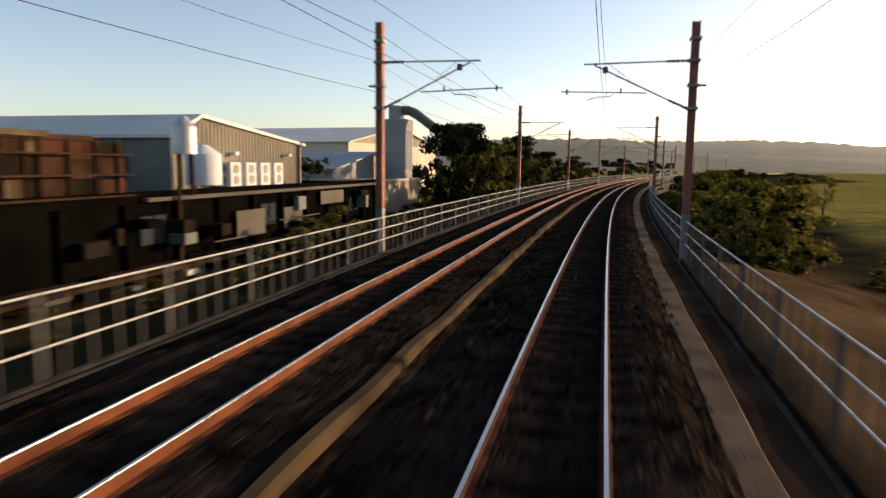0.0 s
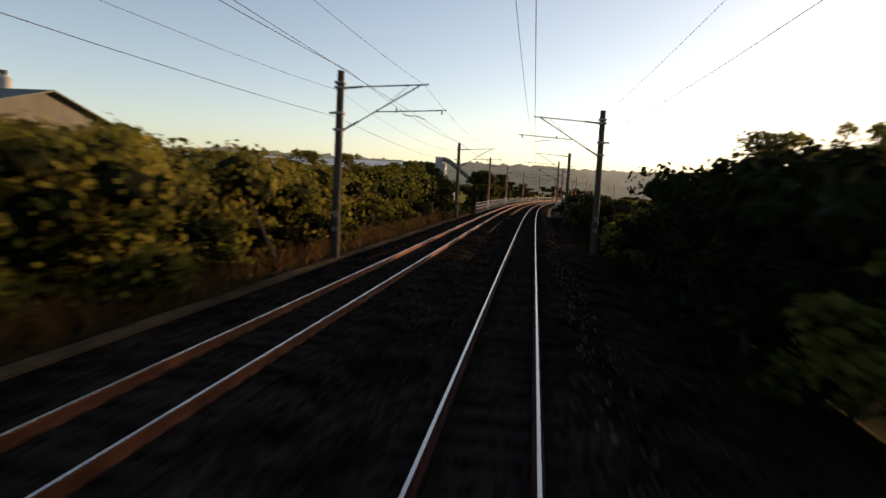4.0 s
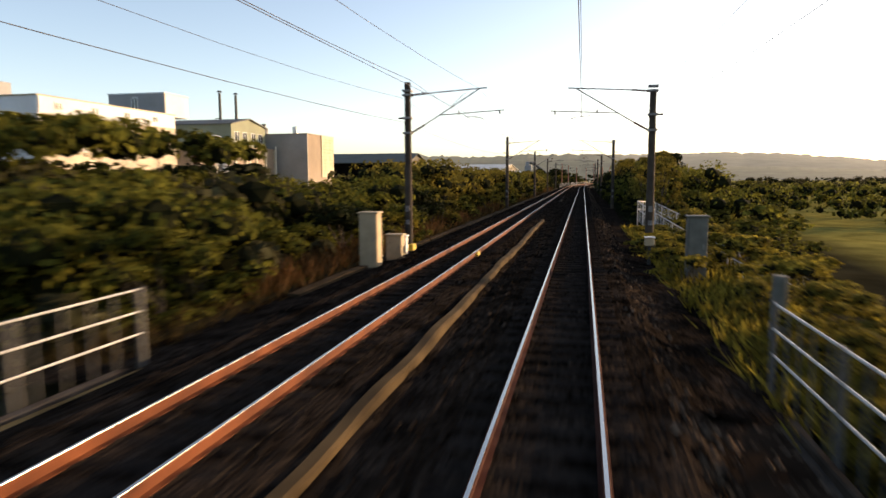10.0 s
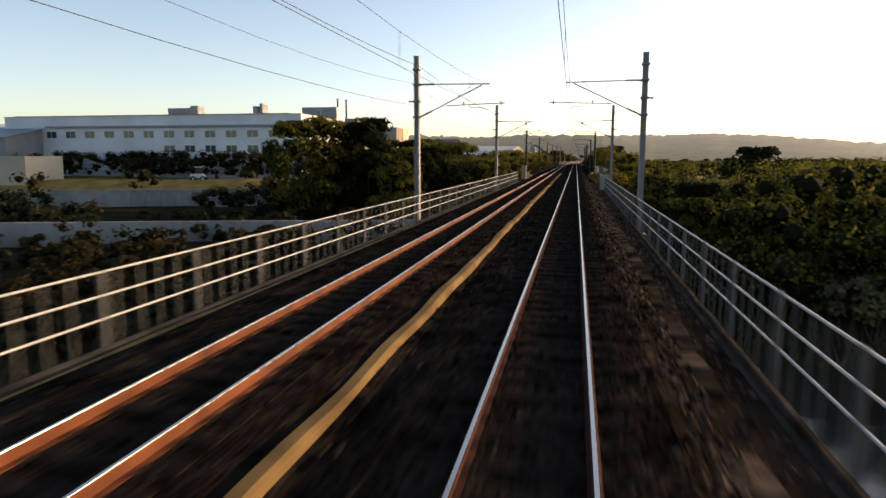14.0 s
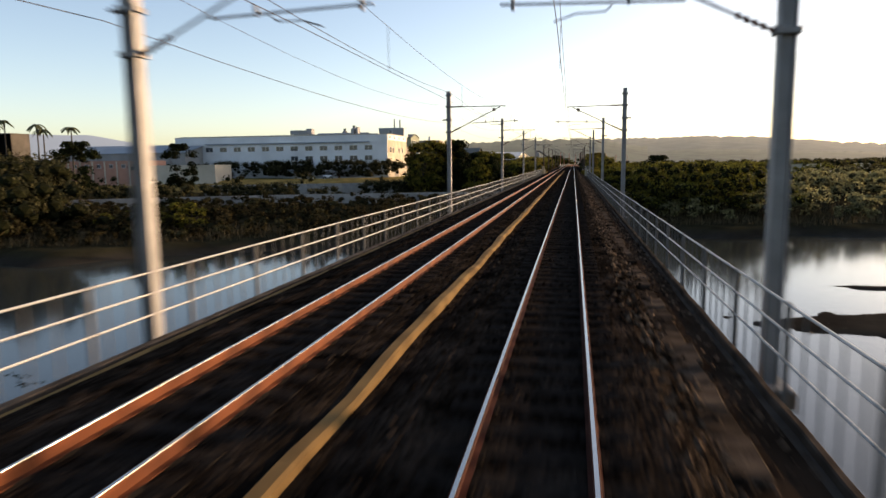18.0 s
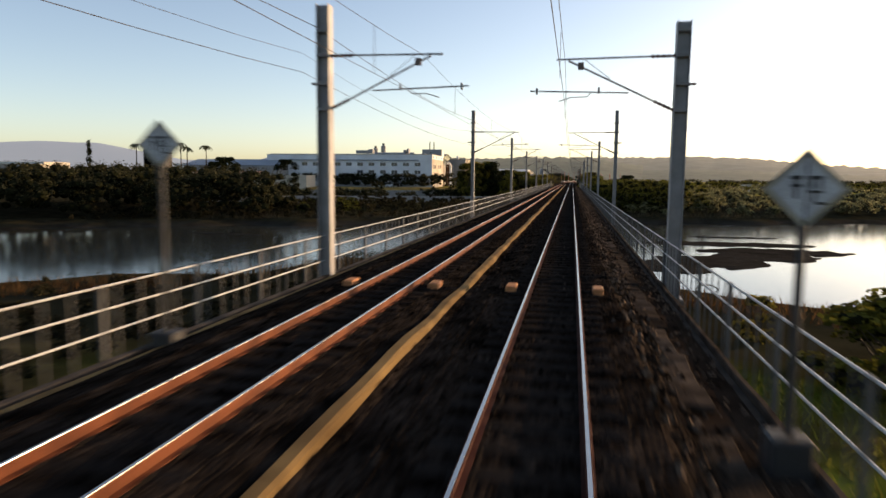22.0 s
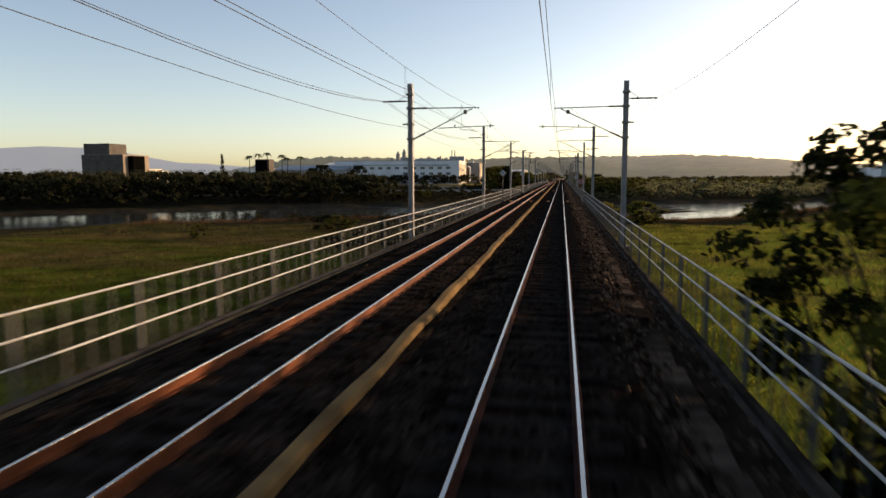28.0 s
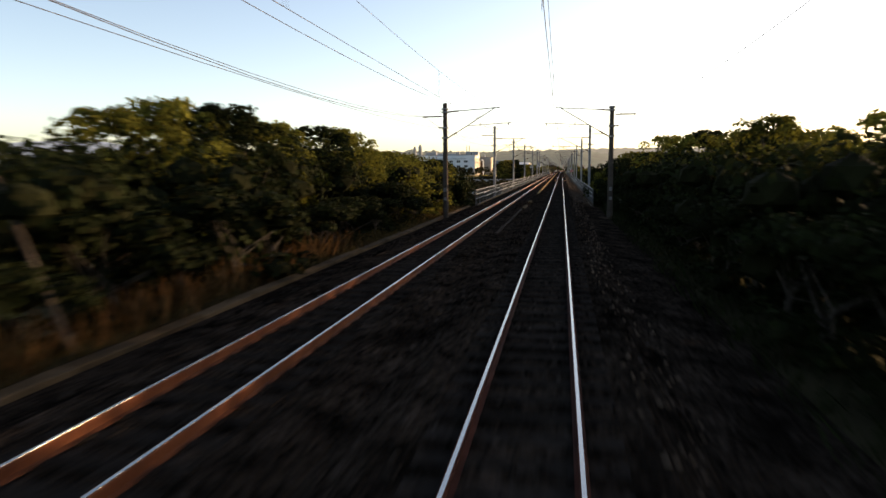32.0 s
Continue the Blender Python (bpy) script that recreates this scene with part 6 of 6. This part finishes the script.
for y, x, r, z0, z1, word in ((636.4, -16.6, .5, 2.9, 4.0, "tall shiny steel water tank"), (640.2, -18.4, .85, 1.5, 2.95, "round white plastic water tank")):
    tk = thing("water_tank", spot(y, x, 0), word + " on the workshop roof", "water tank", "water tanks")
    part("drum", rod((0, 0, z0), (0, 0, z1), r, n=24), TANK if "steel" in word else WALL_WHITE, tk)
    part("lid", rod((0, 0, z1), (0, 0, z1 + .45), r, r * .25, 24), TANK if "steel" in word else WALL_WHITE, tk)
    for q in range(4):
        part("leg", rod((r * .7 * math.cos(q * 1.57), r * .7 * math.sin(q * 1.57), 1.2), (r * .7 * math.cos(q * 1.57), r * .7 * math.sin(q * 1.57), z0), .06, n=6), RUSTY, tk)
for k in range(4):
    ac = thing("air_conditioner", spot(645.0 + 1.55 * k, -20.2, 1.24), "white outdoor air conditioner unit with round fan grilles", "air conditioner", "air conditioners")
    part("case", box(-.5, -.55, 0, .5, .55, 1.35, .03), WALL_WHITE, ac)
    for z in (.38, .98):
        part("fan_grille", rod((.5, 0, z), (.53, 0, z), .26, n=16), GREYBOX, ac)
        part("fan_grille", rod((0, -.55, z), (0, -.58, z), .26, n=16), GREYBOX, ac)
ss = house("corrugated_shed", 664, -19, 6, 12, -6, 1.1, WALL_WHITE, WALL_CREAM, ROOF_BLUE, "small pale corrugated shed")
corrugate(0, 0, 12, -6, lambda y: 1.1, WALL_CREAM, ss)
br = house("blue_roof_hall", 676, -29, 12, 22, -6, 2.0, WALL_GREY, WALL_GREY, ROOF_BLUE, "grey hall with a blue sheet roof", flat=False)
gable(br, 12, 22, 2.0, 3.9, ROOF_BLUE, WALL_GREY)
lr = house("long_roof_hall", 705, -42, 60, 40, -6, 6.0, WALL_CREAM, WALL_CREAM, ROOF_PALE, "long beige hall with a pale ribbed roof", flat=False)
gable(lr, 60, 40, 6.0, 9.2, ROOF_PALE, HALL_SHEET)
dc = thing("dust_collector", spot(687, -26, 0), "blue grey dust collector tower with a slanting pipe", "dust collector")
part("tower", box(-1.4, -1.4, -6, 1.4, 1.4, 7.9, .06), WALL_GREY, dc)
part("head", rod((-.2, 0, 7.9), (-.2, 0, 9.5), .95, n=18), WALL_GREY, dc)
part("pipe", bend([(.5, 0, 9.0), (1.6, 0, 8.9), (2.6, .2, 8.3), (7.2, 1.2, 4.8)], .55, 12), ROOF_DARK, dc, "thick grey slanting pipe")
for k in range(6):
    part("ladder_bar", box(1.42, -1.2 + k * .4, 2.0, 1.5, -1.1 + k * .4, 6.6), WALL_WHITE, dc)

# beyond the river, to the far left
tb = house("stepped_tower", 385, -223, 24, 22, -4, 14.5, WALL_STAIN, WALL_TAN, ROOF_DARK, "brown stepped concrete tower block")
part("upper_block", box(-24, 2, 14.5, -9, 16, 20.5, .1), WALL_STAIN, tb)
part("annex", box(0, 4, -4, 3, 14, 14, .1), WALL_NEAR_BLACK, tb)
pk = house("pink_house", 445, -132, 42, 12, -4, 4.2, WALL_PINK, WALL_PINK, ROOF_PALE, "long pinkish brick building with small windows", "building")
for i in range(9):
    window(pk, -2.5 - 4.4 * i, 0, 2.2, 1.2, 1.0, "y")
    part("pier", box(-.6 - 4.4 * i, -.25, -4, -.2 - 4.4 * i, 0, 4.2), WALL_CREAM, pk)
gh = house("grey_hall", 462, -128, 46, 26, -4, 7.0, WALL_GREY, WALL_GREY, ROOF_BLUE, "grey hall with a dark blue roof edge", flat=False)
gable(gh, 46, 26, 7.0, 9.8, ROOF_BLUE, WALL_GREY)
house("cream_house", 446, -108, 26, 10, -4, 2.6, WALL_CREAM, WALL_CREAM, ROOF_PALE, "low cream building behind the trees")
wr = house("white_roofs", 500, -108, 50, 40, -3, 9.5, WALL_WHITE, WALL_WHITE, ROOF_PALE, "white halls behind the factory", flat=False)
gable(wr, 50, 40, 9.5, 12.6, ROOF_PALE, WALL_WHITE)
house("dark_kiosk", 424, -160, 8, 7, -3.5, 12.4, WALL_NEAR_BLACK, WALL_STAIN, ROOF_DARK, "dark flat-roofed block under palm trees")
for s, u, w, h, d in ((560, -190, 26, 8, 14), (600, -240, 30, 10, 18), (470, -260, 22, 7, 16), (520, -300, 36, 9, 20)):
    house("far_hall", s, u, w, d, -4, h, WALL_WHITE if w > 24 else WALL_GREY, WALL_CREAM, ROOF_PALE, "pale distant hall among trees", group="far halls")
# to the right: low sheds and long pale roofs far off
for s, u, w, d, h in ((432, 37.5, 4.3, 9, .1), (482, 68, 11, 8, -1.9), (560, 120, 30, 12, .5)):
    rh = house("field_shed", s, u, w, d, FIELD + 2, h - .4, WALL_CREAM, WALL_CREAM, ROOF_PALE, "small pale shed on the plain", group="field sheds")
for s, u, w, d, h in ((1250, 296, 146, 60, 12), (1300, 420, 110, 60, 11), (1150, 560, 150, 80, 12)):
    rh = house("long_works", s, u, w, d, FIELD, h, WALL_WHITE, WALL_WHITE, ROOF_PALE, "very long pale factory roof far across the plain", group="far works")
house("blue_tower", 1120, 262, 14, 14, FIELD, 24, ROOF_BLUE, ROOF_BLUE, ROOF_BLUE, "hazy blue block far across the plain")

DIKE = mat("pale_concrete", (0.26, 0.25, 0.235), 0.9, spec=0.1, vary=0.25, scale=0.5, fine=8, bump=0.2, piece=0.12)
# dike walls and field edge
for pts, top, lab in (([(391, -13), (388, -22), (386, -30), (379, -52), (368, -76), (352, -100)], -3.3, "long pale concrete dike wall below the bridge"), ([(434, -44), (431, -57), (426, -70), (416, -95)], -2.6, "low grey wall along the field edge")):
    wl = thing("dike_wall", Matrix(), lab, "wall", kind="structure")
    for (s0, u0), (s1, u1) in zip(pts, pts[1:]):
        n = 6
        for k in range(n):
            a, b2 = at(s0 + (s1 - s0) * k / n, u0 + (u1 - u0) * k / n, 0), at(s0 + (s1 - s0) * (k + 1) / n, u0 + (u1 - u0) * (k + 1) / n, 0)
            d = b2 - a
            q = part("panel", box(0, -.2, top - 3.2, d.length - .03, .2, top, .03), DIKE, wl)
            q.matrix_basis = Matrix.Translation(a) @ d.to_track_quat("X", "Z").to_matrix().to_4x4()
# digger on the field
dg = thing("digger", spot(453, -74, -2.25, 20), "small white and brown digger parked on the field", "digger")
part("body", box(-1.6, -.8, .7, 1.2, .8, 1.5, .1), WALL_WHITE, dg)
part("cab", box(-.6, -.65, 1.5, .6, .65, 2.8, .12), GLASSY, dg)
part("roof", box(-.7, -.75, 2.8, .7, .75, 2.92, .04), WALL_WHITE, dg)
part("boom", bend([(1.0, 0, 1.3), (2.4, 0, 2.4), (3.4, 0, 1.2)], .14), RUSTY, dg)
part("bucket", box(3.1, -.5, .5, 3.8, .5, 1.2, .1), RUSTY, dg)
for x in (-1.0, .9):
    for y in (-.9, .9):
        w2 = part("wheel", rod((x, y - .15, .55), (x, y + .15, .55), .55, n=18), BLACK, dg)
        part("hub", rod((x, y - .17, .55), (x, y + .17, .55), .22, n=12), WALL_CREAM, w2)

# palms and a cypress on the skyline
PALM = mat("palm_frond", (0.05, 0.055, 0.02), 0.7, vary=0.3, bump=0, island=0.3, through=0.2)
for s, u, top in ((425, -172, 15.8), (426, -167, 16.8), (422, -160, 17.2), (427, -153.5, 16.2), (424, -149, 14.6), (428, -143, 15.2)):
    p = thing("palm_tree", spot(s, u, -3.6), "tall thin palm tree with a drooping crown", "palm tree", "palms by the kiosk")
    hgt2 = top + 3.6
    part("trunk", rod((0, 0, -.3), (.2, .1, hgt2 - 1.2), .28, .16, 8), BARK, p)
    r = np.random.default_rng(int(top * 10))
    for k in range(13):
        a, e = k * .483 + r.uniform(-.2, .2), r.uniform(-.1, .9)
        vs, fs, n = [], [], 8
        for i in range(n + 1):
            t = i / n
            q = Vector((math.cos(a) * 2.6 * t, math.sin(a) * 2.6 * t, hgt2 - 1.2 + 1.6 * e * t - 2.2 * t * t))
            sd = Vector((-math.sin(a), math.cos(a), 0)) * (.42 * math.sin(3.14 * min(1, t * .9 + .1)))
            vs += [q - sd - Vector((0, 0, .22 * t + .1)), q, q + sd - Vector((0, 0, .22 * t + .1))]
        for i in range(n):
            fs += [(3 * i, 3 * i + 1, 3 * i + 4, 3 * i + 3), (3 * i + 1, 3 * i + 2, 3 * i + 5, 3 * i + 4)]
        part("frond", mesh_of("frond", vs, fs, PALM), None, p)
cy = thing("cypress", spot(405, -178, -3.6), "dark slender cypress tree on the skyline", "tree")
r = np.random.default_rng(9)
zz = r.uniform(.05, 1, 150)
cen = np.stack([r.normal(0, .9, 150) * (1.02 - zz), r.normal(0, .9, 150) * (1.02 - zz), 18.5 * zz], -1)
v, fcs = leaves(cen, np.full((150, 3), .35), 8, .55, r)
part("crown", mesh_of("crown", v.tolist(), fcs.tolist(), LEAF_DARK), None, cy)
part("trunk", rod((0, 0, -.3), (0, 0, 12), .3, .08, 8), BARK, cy)

# ---- hills far behind ----
HILL = mat("hill_woods", (0.035, 0.04, 0.03), 0.95, vary=0.5, scale=0.02, fine=0.12, bump=0)


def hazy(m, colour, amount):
    """Puts the haze in front of far hills into their material as a glow."""
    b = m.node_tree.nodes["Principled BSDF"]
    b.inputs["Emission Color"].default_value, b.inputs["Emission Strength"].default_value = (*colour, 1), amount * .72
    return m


FARHILL = mat("far_hills", (0.03, 0.035, 0.045), 1.0, vary=0.08, scale=0.002, fine=0.01, bump=0)


def ridge(name, dist, az0, az1, h0, h1, seed, material, depth, label, step=0.25, crest=()):
    """A wooded ridge round the place, by bearing from the bridge's middle."""
    r = np.random.default_rng(seed)
    az = np.arange(az0, az1 + .01, step)
    t = np.linspace(0, 1, len(az))
    h = h0 + (h1 - h0) * t
    if crest:
        h = np.interp(az, [c[0] for c in crest], [c[1] for c in crest])
    mean = h.mean()
    for k in range(9):
        f = .35 * 1.55 ** k
        h = h + mean * (.07 if crest else .20) / 1.45 ** k * np.sin(t * f * 6.28 * (az1 - az0) / 20 + r.uniform(0, 6.28))
    bump = np.interp(az, az[::2], r.normal(0, 1, len(az[::2])))
    tops = (1.8 * bump + r.normal(0, .6, len(az))) * (dist < 3000)
    h = np.maximum(h, 2)
    vs, fs, n = [], [], len(az)
    for row, (k, q) in enumerate(((0, 0), (.35, .55), (.7, .88), (1, 1))):
        for a, hh, top in zip(np.radians(az), h, tops):
            d, hh = dist + depth * k, hh + (top if row == 3 else 0)
            vs.append((math.sin(a) * d, 250 + math.cos(a) * d, FIELD + (hh - FIELD) * q))
    for row in range(3):
        fs += [(row * n + i, row * n + i + 1, (row + 1) * n + i + 1, (row + 1) * n + i) for i in range(n - 1)]
    return tagged(new(name, mesh_of(name, vs, fs, material, True)), label, "hills", kind="structure")


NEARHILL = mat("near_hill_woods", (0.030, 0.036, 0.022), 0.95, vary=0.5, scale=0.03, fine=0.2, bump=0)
# Haze as emission: strongest on the mountains, weakest on the near slopes.
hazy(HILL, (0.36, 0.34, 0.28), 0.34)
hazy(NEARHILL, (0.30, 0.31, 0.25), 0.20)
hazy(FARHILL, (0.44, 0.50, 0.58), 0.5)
ridge("backdrop_hills", 1700, -6, 60, 1, 1, 71, HILL, 700, "low wooded hills beyond the plain, with evening haze as a glow", .12, ((-6, 66), (2, 76), (7, 78), (10, 84), (14, 76), (18, 62), (21, 48), (26, 40), (35, 36), (60, 30)))
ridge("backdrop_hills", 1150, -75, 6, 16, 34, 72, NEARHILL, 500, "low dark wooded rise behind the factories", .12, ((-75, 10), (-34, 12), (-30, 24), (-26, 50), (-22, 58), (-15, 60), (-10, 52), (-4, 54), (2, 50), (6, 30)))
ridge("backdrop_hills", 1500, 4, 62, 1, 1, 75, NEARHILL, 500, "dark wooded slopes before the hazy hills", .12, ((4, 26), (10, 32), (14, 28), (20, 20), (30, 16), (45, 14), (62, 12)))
ridge("backdrop_mountains", 4200, -90, -8, 1, 1, 73, FARHILL, 300, "mountains on the horizon with pale blue haze as a glow", .4, ((-90, 130), (-62, 150), (-50, 150), (-43, 180), (-39, 182), (-36, 150), (-33, 112), (-28, 85), (-18, 55), (-8, 30)))
